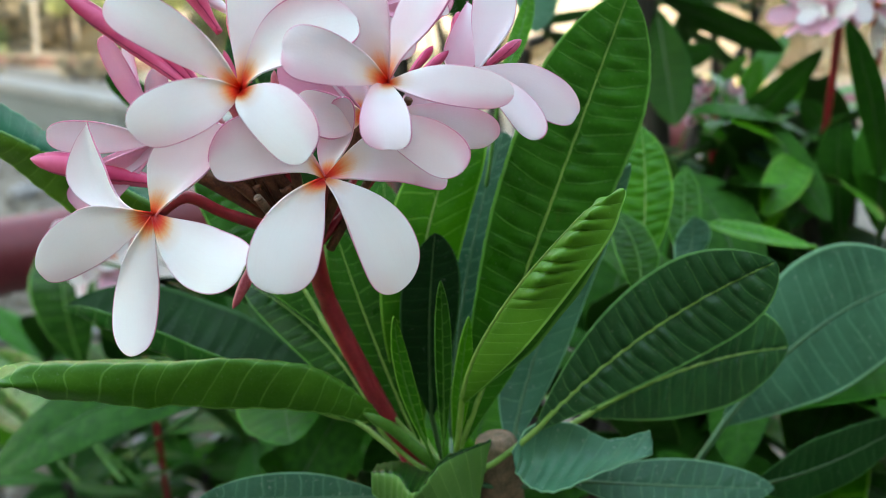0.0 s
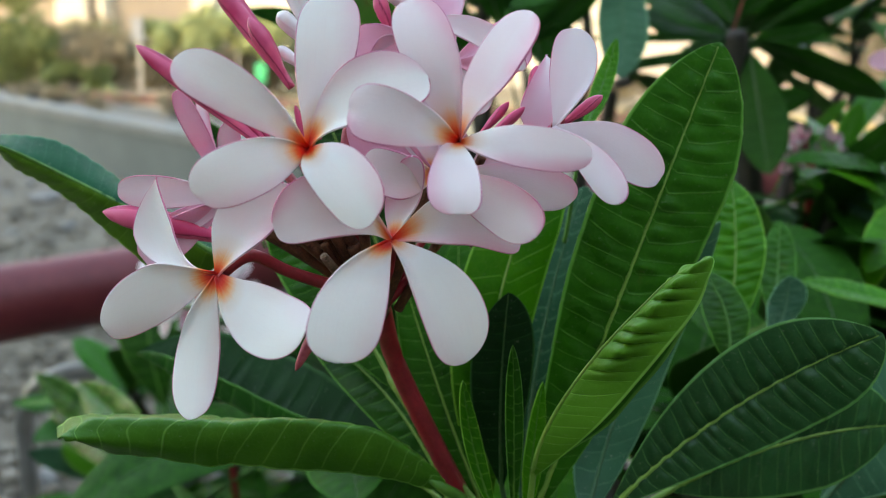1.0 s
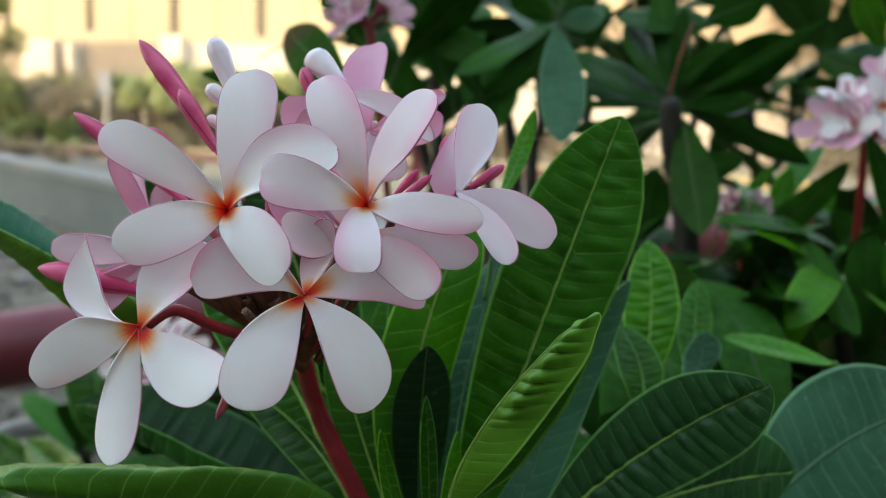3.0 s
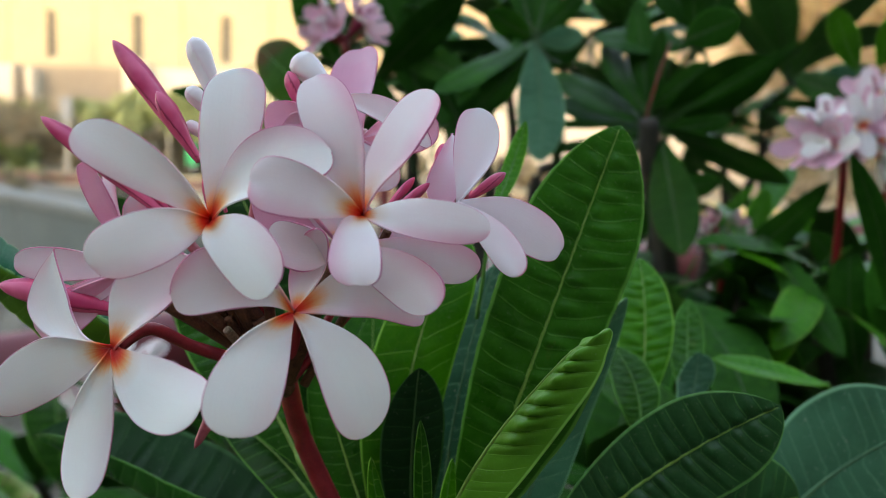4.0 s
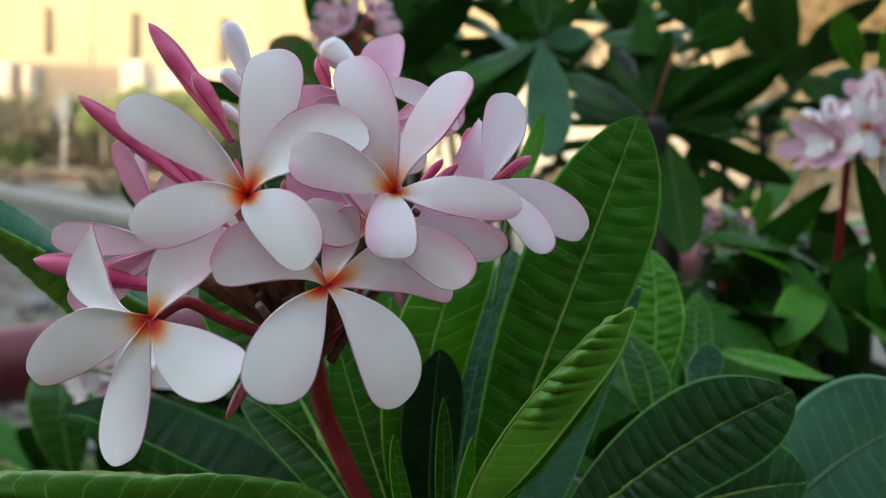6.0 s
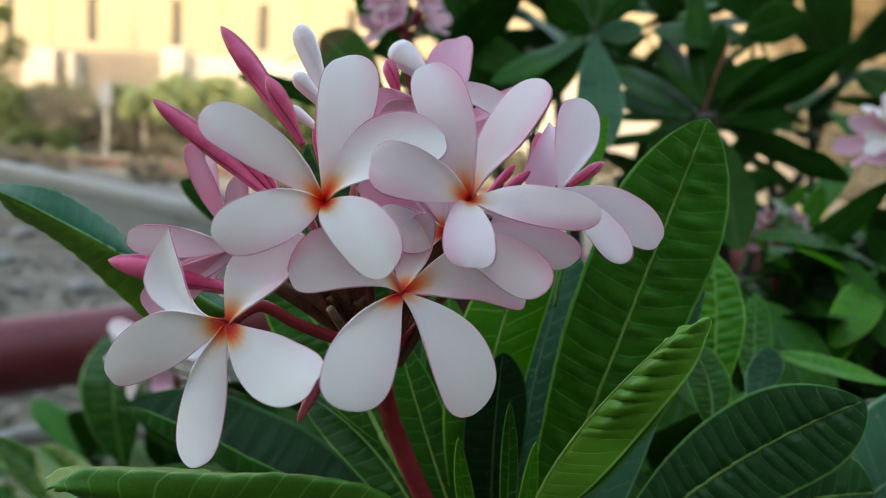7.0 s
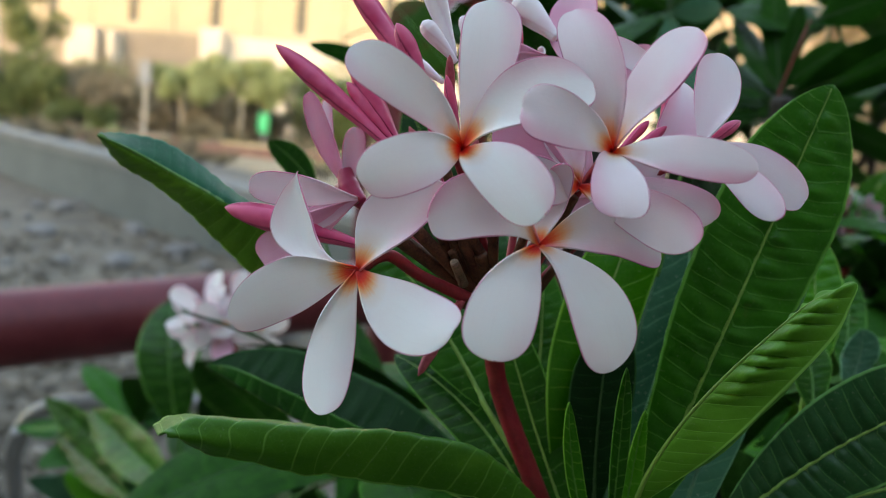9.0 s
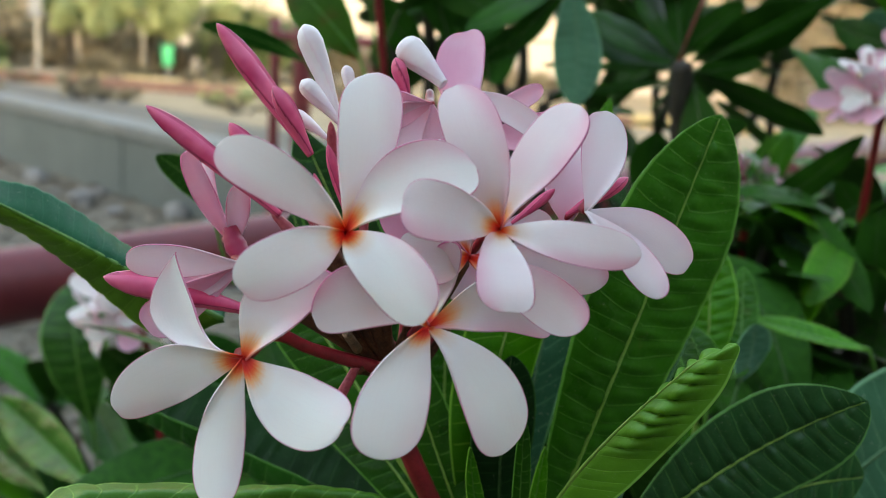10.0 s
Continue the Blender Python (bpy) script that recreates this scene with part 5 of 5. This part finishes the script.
roll_leaf = lofted_leaf(plant, [
    [(-0.1900, 0.3030, 1.1060), (-0.1850, 0.3090, 1.1090), (-0.1680, 0.3140, 1.1090), (-0.1360, 0.3200, 1.1090), (-0.1240, 0.3240, 1.1070), (-0.1030, 0.3260, 1.1080), (-0.0840, 0.3280, 1.1080), (-0.0650, 0.3300, 1.1050), (-0.0540, 0.3310, 1.1000), (-0.0440, 0.3310, 1.0930), (-0.0340, 0.3310, 1.0840)],
    [(-0.1820, 0.2910, 1.1080), (-0.1730, 0.2970, 1.1140), (-0.1560, 0.3020, 1.1140), (-0.1320, 0.3080, 1.1130), (-0.1180, 0.3120, 1.1120), (-0.0990, 0.3160, 1.1130), (-0.0810, 0.3200, 1.1110), (-0.0640, 0.3240, 1.1080), (-0.0530, 0.3270, 1.1010), (-0.0440, 0.3290, 1.0940), (-0.0340, 0.3310, 1.0830)],
    [(-0.1790, 0.2870, 1.1110), (-0.1710, 0.2930, 1.1120), (-0.1540, 0.2980, 1.1120), (-0.1310, 0.3040, 1.1110), (-0.1160, 0.3080, 1.1110), (-0.0970, 0.3130, 1.1120), (-0.0800, 0.3170, 1.1090), (-0.0630, 0.3220, 1.1050), (-0.0520, 0.3260, 1.0980), (-0.0440, 0.3280, 1.0920), (-0.0340, 0.3310, 1.0820)],
    [(-0.1760, 0.2870, 1.1110), (-0.1660, 0.2930, 1.1080), (-0.1490, 0.2980, 1.1050), (-0.1300, 0.3040, 1.1030), (-0.1170, 0.3080, 1.1040), (-0.0980, 0.3130, 1.1030), (-0.0810, 0.3170, 1.1010), (-0.0630, 0.3220, 1.0960), (-0.0520, 0.3260, 1.0910), (-0.0430, 0.3280, 1.0870), (-0.0340, 0.3310, 1.0820)],
    [(-0.1780, 0.2950, 1.1090), (-0.1670, 0.3010, 1.1000), (-0.1500, 0.3060, 1.0970), (-0.1300, 0.3120, 1.0920), (-0.1210, 0.3160, 1.0920), (-0.1010, 0.3190, 1.0900), (-0.0830, 0.3230, 1.0890), (-0.0640, 0.3260, 1.0870), (-0.0530, 0.3280, 1.0850), (-0.0440, 0.3300, 1.0820), (-0.0340, 0.3310, 1.0810)],
], ("soft", "soft"), "young green leaf with one margin rolled over and a pale curled tip", 16)
part_of("petiole", tube_mesh("petiole", [(-0.0410, 0.3290, 1.0860), (-0.0350, 0.3300, 1.0820), (-0.0260, 0.3340, 1.0740), NODE], [0.0012, 0.0024, 0.0028, 0.0030], [MIDRIB_SOFT], 9), roll_leaf)
# one leaf in two colours: teal paints the sky's reflection on the upper half
side_leaf = lofted_leaf(plant, [
    [(-0.2570, 0.3720, 1.2150), (-0.2430, 0.3710, 1.2160), (-0.2240, 0.3700, 1.2140), (-0.2050, 0.3690, 1.2050), (-0.1870, 0.3680, 1.1940), (-0.1670, 0.3670, 1.1840), (-0.1400, 0.3660, 1.1700)],
    [(-0.2460, 0.3520, 1.2160), (-0.2300, 0.3510, 1.2100), (-0.2100, 0.3500, 1.2030), (-0.1930, 0.3480, 1.1960), (-0.1760, 0.3470, 1.1890), (-0.1570, 0.3460, 1.1810), (-0.1340, 0.3450, 1.1710)],
    [(-0.2500, 0.3600, 1.2150), (-0.2390, 0.3590, 1.2040), (-0.2230, 0.3580, 1.1970), (-0.2040, 0.3560, 1.1860), (-0.1860, 0.3550, 1.1720), (-0.1630, 0.3540, 1.1580), (-0.1360, 0.3530, 1.1680)],
], ("teal", "olive"), "narrow olive leaf, its upper half coloured blue-green for sky sheen", 16, True)
part_of("midrib", tube_mesh("midrib", [(-0.2460, 0.3510, 1.2160), (-0.2290, 0.3500, 1.2110), (-0.2090, 0.3490, 1.2030), (-0.1920, 0.3480, 1.1960), (-0.1760, 0.3470, 1.1890), (-0.1560, 0.3460, 1.1810), (-0.1340, 0.3440, 1.1710)], [0.0004, 0.0009, 0.0013], [MIDRIB_SOFT], 8), side_leaf)
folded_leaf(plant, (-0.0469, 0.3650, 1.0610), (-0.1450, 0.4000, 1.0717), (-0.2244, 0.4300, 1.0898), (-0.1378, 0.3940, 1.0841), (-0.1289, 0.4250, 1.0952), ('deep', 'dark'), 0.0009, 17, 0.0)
lofted_leaf(plant, [
    [(-0.0360, 0.3180, 1.0530), (-0.0270, 0.3150, 1.0480), (-0.0160, 0.3080, 1.0520), (0.0000, 0.3120, 1.0520), (0.0120, 0.3300, 1.0440)],
    [(-0.0360, 0.3200, 1.0620), (-0.0250, 0.3140, 1.0650), (-0.0160, 0.3030, 1.0640), (-0.0050, 0.3100, 1.0740), (0.0150, 0.3300, 1.0740)],
    [(-0.0360, 0.3360, 1.0570), (-0.0250, 0.3380, 1.0580), (-0.0110, 0.3360, 1.0550), (-0.0020, 0.3300, 1.0680), (0.0150, 0.3380, 1.0680)],
], ("pale", "deep"), "small curled leaf with a pale rolled lip", 14, True)
lofted_leaf(plant, [
    [(0.0250, 0.3380, 1.0650), (0.0340, 0.3520, 1.0720), (0.0540, 0.3620, 1.0690), (0.0720, 0.3620, 1.0610), (0.0900, 0.3560, 1.0700)],
    [(0.0260, 0.3320, 1.0630), (0.0360, 0.3450, 1.0580), (0.0530, 0.3520, 1.0570), (0.0700, 0.3500, 1.0580), (0.0900, 0.3500, 1.0670)],
    [(0.0260, 0.3260, 1.0620), (0.0330, 0.3220, 1.0570), (0.0440, 0.3180, 1.0580), (0.0630, 0.3260, 1.0630), (0.0890, 0.3460, 1.0630)],
], ("blue", "blue"), "dusty grey-green leaf curled like a cup", 9)

leaf(tree, (0.0412, 0.8600, 1.3556), (0.0534, 0.8200, 1.2402), (0.0291, 0.8400, 1.2887), (0.0752, 0.8400, 1.2907), 'blue', 0.05, 0.0003, 14)
leaf(tree, (-0.1479, 0.8000, 1.2690), (-0.2205, 0.8200, 1.3373), (-0.2071, 0.8000, 1.2946), (-0.1790, 0.8100, 1.3365), 'mottled', 0.10, 0.0003, 11)
leaf(tree, (-0.1978, 0.8000, 1.2637), (-0.2833, 0.7600, 1.2909), (-0.2487, 0.7800, 1.2749), (-0.2391, 0.7800, 1.2912), 'deep', 0.10, 0.0003, 11)
leaf(tree, (-0.1489, 0.8500, 1.3254), (-0.1850, 0.8500, 1.4212), (-0.1949, 0.8500, 1.3672), (-0.1560, 0.8500, 1.3794), 'green', 0.10, 0.0003, 11)
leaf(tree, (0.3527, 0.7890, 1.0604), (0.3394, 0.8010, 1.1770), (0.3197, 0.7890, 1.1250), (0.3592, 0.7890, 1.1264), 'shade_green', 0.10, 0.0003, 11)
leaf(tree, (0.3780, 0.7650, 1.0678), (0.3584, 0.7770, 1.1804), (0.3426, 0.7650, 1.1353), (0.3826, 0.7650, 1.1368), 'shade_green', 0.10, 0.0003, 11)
# filler leaf added to darken a bright gap low down
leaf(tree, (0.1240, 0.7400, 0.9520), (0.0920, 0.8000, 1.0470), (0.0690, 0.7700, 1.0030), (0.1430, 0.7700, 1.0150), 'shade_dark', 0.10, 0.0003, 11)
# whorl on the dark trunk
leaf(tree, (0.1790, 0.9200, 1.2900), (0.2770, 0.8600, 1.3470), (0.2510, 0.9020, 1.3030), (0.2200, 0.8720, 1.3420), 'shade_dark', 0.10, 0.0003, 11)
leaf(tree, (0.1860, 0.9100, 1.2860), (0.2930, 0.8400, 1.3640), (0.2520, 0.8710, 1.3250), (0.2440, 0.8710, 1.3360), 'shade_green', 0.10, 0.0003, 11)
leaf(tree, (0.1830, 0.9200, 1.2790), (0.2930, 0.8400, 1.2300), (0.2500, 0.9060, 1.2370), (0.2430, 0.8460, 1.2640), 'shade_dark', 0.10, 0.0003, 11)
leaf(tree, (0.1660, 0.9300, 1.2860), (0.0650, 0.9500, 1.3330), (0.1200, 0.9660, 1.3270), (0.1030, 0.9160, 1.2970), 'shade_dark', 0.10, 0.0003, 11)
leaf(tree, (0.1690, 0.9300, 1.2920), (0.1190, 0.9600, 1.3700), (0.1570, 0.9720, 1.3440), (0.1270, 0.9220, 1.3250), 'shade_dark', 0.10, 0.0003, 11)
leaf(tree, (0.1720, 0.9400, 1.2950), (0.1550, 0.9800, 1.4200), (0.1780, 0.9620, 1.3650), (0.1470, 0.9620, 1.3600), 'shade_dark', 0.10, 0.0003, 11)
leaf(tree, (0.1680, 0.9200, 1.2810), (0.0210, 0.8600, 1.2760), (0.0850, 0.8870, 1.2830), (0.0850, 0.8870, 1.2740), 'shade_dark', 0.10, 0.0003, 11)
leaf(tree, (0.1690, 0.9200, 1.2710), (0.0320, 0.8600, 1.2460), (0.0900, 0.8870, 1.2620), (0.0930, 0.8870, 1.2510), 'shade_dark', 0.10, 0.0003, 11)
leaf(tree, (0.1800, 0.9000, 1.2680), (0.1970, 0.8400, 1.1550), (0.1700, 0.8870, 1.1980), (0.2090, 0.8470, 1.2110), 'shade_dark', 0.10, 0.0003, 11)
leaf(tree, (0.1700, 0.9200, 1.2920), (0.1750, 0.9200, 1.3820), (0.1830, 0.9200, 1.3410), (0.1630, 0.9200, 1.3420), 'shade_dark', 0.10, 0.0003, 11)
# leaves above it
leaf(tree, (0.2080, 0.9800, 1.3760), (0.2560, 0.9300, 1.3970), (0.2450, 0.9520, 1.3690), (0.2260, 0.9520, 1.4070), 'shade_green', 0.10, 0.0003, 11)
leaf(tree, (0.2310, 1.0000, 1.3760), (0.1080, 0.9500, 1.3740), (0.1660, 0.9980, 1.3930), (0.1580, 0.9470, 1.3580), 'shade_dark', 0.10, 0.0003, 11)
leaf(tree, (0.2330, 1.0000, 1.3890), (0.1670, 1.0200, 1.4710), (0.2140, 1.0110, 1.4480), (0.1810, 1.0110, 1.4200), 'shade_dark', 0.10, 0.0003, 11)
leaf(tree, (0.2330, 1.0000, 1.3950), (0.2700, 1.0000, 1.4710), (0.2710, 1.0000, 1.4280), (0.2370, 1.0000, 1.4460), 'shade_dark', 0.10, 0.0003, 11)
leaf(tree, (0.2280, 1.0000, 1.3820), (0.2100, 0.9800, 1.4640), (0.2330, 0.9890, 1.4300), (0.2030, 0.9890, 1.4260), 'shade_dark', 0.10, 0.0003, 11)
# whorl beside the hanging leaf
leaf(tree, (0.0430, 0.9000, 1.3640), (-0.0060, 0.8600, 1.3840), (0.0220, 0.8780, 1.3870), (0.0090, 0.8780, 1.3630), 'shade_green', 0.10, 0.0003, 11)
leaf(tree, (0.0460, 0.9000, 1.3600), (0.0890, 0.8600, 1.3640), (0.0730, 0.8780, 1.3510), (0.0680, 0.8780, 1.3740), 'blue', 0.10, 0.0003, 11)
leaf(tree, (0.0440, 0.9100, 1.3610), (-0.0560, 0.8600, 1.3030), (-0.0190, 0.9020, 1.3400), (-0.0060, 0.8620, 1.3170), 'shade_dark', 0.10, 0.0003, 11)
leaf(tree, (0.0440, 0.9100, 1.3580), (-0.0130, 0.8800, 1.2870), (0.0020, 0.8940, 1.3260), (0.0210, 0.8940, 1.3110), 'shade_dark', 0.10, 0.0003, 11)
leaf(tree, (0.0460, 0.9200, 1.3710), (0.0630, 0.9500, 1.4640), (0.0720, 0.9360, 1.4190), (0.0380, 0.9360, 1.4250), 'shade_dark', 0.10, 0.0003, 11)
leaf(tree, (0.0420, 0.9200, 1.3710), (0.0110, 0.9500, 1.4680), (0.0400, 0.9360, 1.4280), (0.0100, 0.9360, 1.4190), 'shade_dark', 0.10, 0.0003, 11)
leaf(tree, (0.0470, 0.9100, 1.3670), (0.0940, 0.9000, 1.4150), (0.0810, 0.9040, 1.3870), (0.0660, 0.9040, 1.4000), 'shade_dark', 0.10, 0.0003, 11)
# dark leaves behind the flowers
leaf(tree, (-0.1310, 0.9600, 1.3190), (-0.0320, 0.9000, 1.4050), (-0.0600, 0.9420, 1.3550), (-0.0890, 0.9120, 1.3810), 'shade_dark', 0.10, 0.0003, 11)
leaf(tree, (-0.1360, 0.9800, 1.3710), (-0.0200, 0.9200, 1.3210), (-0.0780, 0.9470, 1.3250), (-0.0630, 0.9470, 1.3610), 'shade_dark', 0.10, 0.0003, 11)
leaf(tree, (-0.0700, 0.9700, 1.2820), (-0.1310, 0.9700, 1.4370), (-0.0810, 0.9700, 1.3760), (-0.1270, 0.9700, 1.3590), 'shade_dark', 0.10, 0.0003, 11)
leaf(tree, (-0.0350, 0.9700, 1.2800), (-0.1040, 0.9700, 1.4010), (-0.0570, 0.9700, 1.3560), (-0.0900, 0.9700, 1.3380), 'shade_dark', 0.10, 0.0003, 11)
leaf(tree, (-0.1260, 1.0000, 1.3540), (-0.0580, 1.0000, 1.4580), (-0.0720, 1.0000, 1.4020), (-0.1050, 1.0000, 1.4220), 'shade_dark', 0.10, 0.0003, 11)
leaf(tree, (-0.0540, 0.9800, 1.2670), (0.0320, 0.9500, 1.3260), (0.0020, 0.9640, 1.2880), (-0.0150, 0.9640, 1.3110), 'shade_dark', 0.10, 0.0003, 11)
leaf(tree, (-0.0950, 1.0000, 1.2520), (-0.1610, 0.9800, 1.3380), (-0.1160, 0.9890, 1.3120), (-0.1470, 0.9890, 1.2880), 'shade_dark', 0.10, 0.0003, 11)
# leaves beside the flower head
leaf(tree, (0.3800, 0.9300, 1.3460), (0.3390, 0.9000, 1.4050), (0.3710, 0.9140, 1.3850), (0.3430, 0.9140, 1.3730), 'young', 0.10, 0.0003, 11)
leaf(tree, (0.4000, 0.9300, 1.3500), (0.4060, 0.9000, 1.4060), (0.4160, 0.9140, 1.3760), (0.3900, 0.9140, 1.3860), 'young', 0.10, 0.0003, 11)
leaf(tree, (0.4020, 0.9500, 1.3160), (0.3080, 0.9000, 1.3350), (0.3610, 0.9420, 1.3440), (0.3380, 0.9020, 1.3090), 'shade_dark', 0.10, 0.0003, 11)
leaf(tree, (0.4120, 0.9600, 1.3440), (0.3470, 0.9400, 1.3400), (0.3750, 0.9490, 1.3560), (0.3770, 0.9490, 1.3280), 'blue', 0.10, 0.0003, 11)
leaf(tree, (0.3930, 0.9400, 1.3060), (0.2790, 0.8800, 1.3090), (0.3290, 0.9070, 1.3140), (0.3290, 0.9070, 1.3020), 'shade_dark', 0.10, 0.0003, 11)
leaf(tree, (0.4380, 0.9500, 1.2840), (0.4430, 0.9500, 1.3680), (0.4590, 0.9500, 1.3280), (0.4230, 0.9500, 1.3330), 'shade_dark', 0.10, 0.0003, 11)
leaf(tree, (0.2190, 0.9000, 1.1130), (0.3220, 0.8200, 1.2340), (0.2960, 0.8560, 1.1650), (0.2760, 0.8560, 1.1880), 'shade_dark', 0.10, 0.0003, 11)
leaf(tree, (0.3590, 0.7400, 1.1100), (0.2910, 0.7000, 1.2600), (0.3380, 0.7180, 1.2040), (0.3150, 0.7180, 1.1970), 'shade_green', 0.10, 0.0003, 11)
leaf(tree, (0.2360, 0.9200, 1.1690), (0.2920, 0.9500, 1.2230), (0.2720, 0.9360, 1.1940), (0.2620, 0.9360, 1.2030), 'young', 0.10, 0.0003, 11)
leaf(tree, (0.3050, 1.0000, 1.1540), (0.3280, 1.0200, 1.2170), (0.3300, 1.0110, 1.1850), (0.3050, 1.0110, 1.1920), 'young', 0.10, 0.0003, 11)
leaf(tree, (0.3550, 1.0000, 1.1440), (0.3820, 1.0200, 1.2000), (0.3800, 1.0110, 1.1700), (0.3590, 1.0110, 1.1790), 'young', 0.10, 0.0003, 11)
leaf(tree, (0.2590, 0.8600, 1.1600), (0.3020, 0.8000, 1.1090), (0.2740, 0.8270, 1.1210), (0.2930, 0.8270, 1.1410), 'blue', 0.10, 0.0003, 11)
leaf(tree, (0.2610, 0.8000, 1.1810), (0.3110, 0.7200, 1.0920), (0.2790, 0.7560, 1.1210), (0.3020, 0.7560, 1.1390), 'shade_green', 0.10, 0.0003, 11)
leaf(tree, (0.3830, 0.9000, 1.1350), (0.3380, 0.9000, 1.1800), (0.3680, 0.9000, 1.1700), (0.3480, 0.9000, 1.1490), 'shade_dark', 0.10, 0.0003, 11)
leaf(plant, (0.1320, 0.5000, 1.1110), (0.1380, 0.5400, 1.1650), (0.1460, 0.5220, 1.1400), (0.1250, 0.5220, 1.1390), 'green', 0.10, 0.0008, 13)
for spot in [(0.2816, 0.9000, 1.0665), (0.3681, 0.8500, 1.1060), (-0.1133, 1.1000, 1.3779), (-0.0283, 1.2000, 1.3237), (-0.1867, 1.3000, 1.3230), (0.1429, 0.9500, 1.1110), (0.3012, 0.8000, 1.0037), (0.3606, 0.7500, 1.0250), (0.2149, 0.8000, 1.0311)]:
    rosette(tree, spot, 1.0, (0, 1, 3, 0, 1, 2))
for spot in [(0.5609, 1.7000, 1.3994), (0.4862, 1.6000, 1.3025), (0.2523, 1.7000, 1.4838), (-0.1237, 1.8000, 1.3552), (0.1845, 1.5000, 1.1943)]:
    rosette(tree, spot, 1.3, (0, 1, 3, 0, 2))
# unseen whorls added low and to the right, to block low light
for spot in [(-0.1500, 0.5000, 0.8500), (0.0500, 0.4800, 0.8200), (0.2500, 0.5000, 0.8500), (0.4200, 0.5500, 0.9000), (-0.0500, 0.6500, 0.8000), (0.1500, 0.6200, 0.7800), (0.3500, 0.7000, 0.8500), (0.6000, 0.6000, 0.9500), (0.5000, 0.8000, 1.0000), (0.1000, 0.3000, 0.7200), (0.3200, 0.3500, 0.8000), (-0.1200, 0.3300, 0.7500), (0.7000, 0.8000, 1.1000)]:
    rosette(tree, spot)
# lit whorls: the light on them is put in by brighter leaf colours
for spot in [(0.3341, 1.0500, 1.1748), (0.3785, 1.0000, 1.1556), (0.4149, 0.9500, 1.1573), (0.2619, 0.8500, 1.1339), (0.3106, 0.8000, 1.1235)]:
    rosette(tree, spot, 0.62, (5, 6, 6))
for spot in [(0.0033, 1.5000, 1.4372), (0.3386, 1.7000, 1.3950), (0.1122, 1.5000, 1.3958), (0.4215, 1.6500, 1.3244), (0.2573, 1.5000, 1.2716)]:
    rosette(tree, spot, 1.1, (0, 1, 3, 0, 2))
for spot in [(0.1048, 0.6200, 1.0123), (0.1699, 0.6000, 0.9380), (0.2682, 0.6000, 0.9238), (-0.0831, 0.6200, 0.9835), (0.0168, 0.6400, 0.9901), (-0.1377, 0.5800, 0.9978), (0.2251, 0.6200, 0.9993), (0.3120, 0.6200, 0.9749)]:
    rosette(tree, spot)
for spot in [(-0.2797, 0.9917, 0.7135), (-0.2239, 1.0817, 0.7136), (-0.4357, 1.0517, 0.6817), (-0.6244, 1.1267, 0.7436), (-0.4793, 1.0517, 0.6436), (-0.3458, 0.9767, 0.6593), (-0.4903, 0.9017, 0.6793)]:
    rosette(shrub, spot, 1.5)
part_of("branch", tube_mesh("branch", [(0.1653, 0.9000, 1.2866), (0.1770, 0.9200, 1.2211), (0.2035, 0.9500, 1.1334), (0.3, 1.0, 0.5), (0.3, 1.05, 0.0)], [0.010, 0.013, 0.015, 0.02], [BARK], 10), tree)
part_of("twig", tube_mesh("twig", [(0.1808, 0.9000, 1.3642), (0.1701, 0.9000, 1.3247), (0.1650, 0.9200, 1.2871)], [0.0006, 0.0010, 0.0014], [CALYX], 8), tree, "thin orange-red twig")
flower_head(tree, (-0.1440, 0.8500, 1.3560), 0.024, 0.0, 5, 0.026)
flower_head(tree, (0.3330, 0.8200, 1.2690), 0.036, 0.6, 9, 0.034)
flower_head(tree, (0.3800, 0.8400, 1.2950), 0.036, 0.5, 7, 0.034)
flower_head(tree, (0.2510, 0.9000, 1.1700), 0.020, 0.25, 5, 0.020)
flower_head(shrub, (-0.3827, 0.8602, 0.9871), 0.034, 0.85, 5, 0.046, 0.4)
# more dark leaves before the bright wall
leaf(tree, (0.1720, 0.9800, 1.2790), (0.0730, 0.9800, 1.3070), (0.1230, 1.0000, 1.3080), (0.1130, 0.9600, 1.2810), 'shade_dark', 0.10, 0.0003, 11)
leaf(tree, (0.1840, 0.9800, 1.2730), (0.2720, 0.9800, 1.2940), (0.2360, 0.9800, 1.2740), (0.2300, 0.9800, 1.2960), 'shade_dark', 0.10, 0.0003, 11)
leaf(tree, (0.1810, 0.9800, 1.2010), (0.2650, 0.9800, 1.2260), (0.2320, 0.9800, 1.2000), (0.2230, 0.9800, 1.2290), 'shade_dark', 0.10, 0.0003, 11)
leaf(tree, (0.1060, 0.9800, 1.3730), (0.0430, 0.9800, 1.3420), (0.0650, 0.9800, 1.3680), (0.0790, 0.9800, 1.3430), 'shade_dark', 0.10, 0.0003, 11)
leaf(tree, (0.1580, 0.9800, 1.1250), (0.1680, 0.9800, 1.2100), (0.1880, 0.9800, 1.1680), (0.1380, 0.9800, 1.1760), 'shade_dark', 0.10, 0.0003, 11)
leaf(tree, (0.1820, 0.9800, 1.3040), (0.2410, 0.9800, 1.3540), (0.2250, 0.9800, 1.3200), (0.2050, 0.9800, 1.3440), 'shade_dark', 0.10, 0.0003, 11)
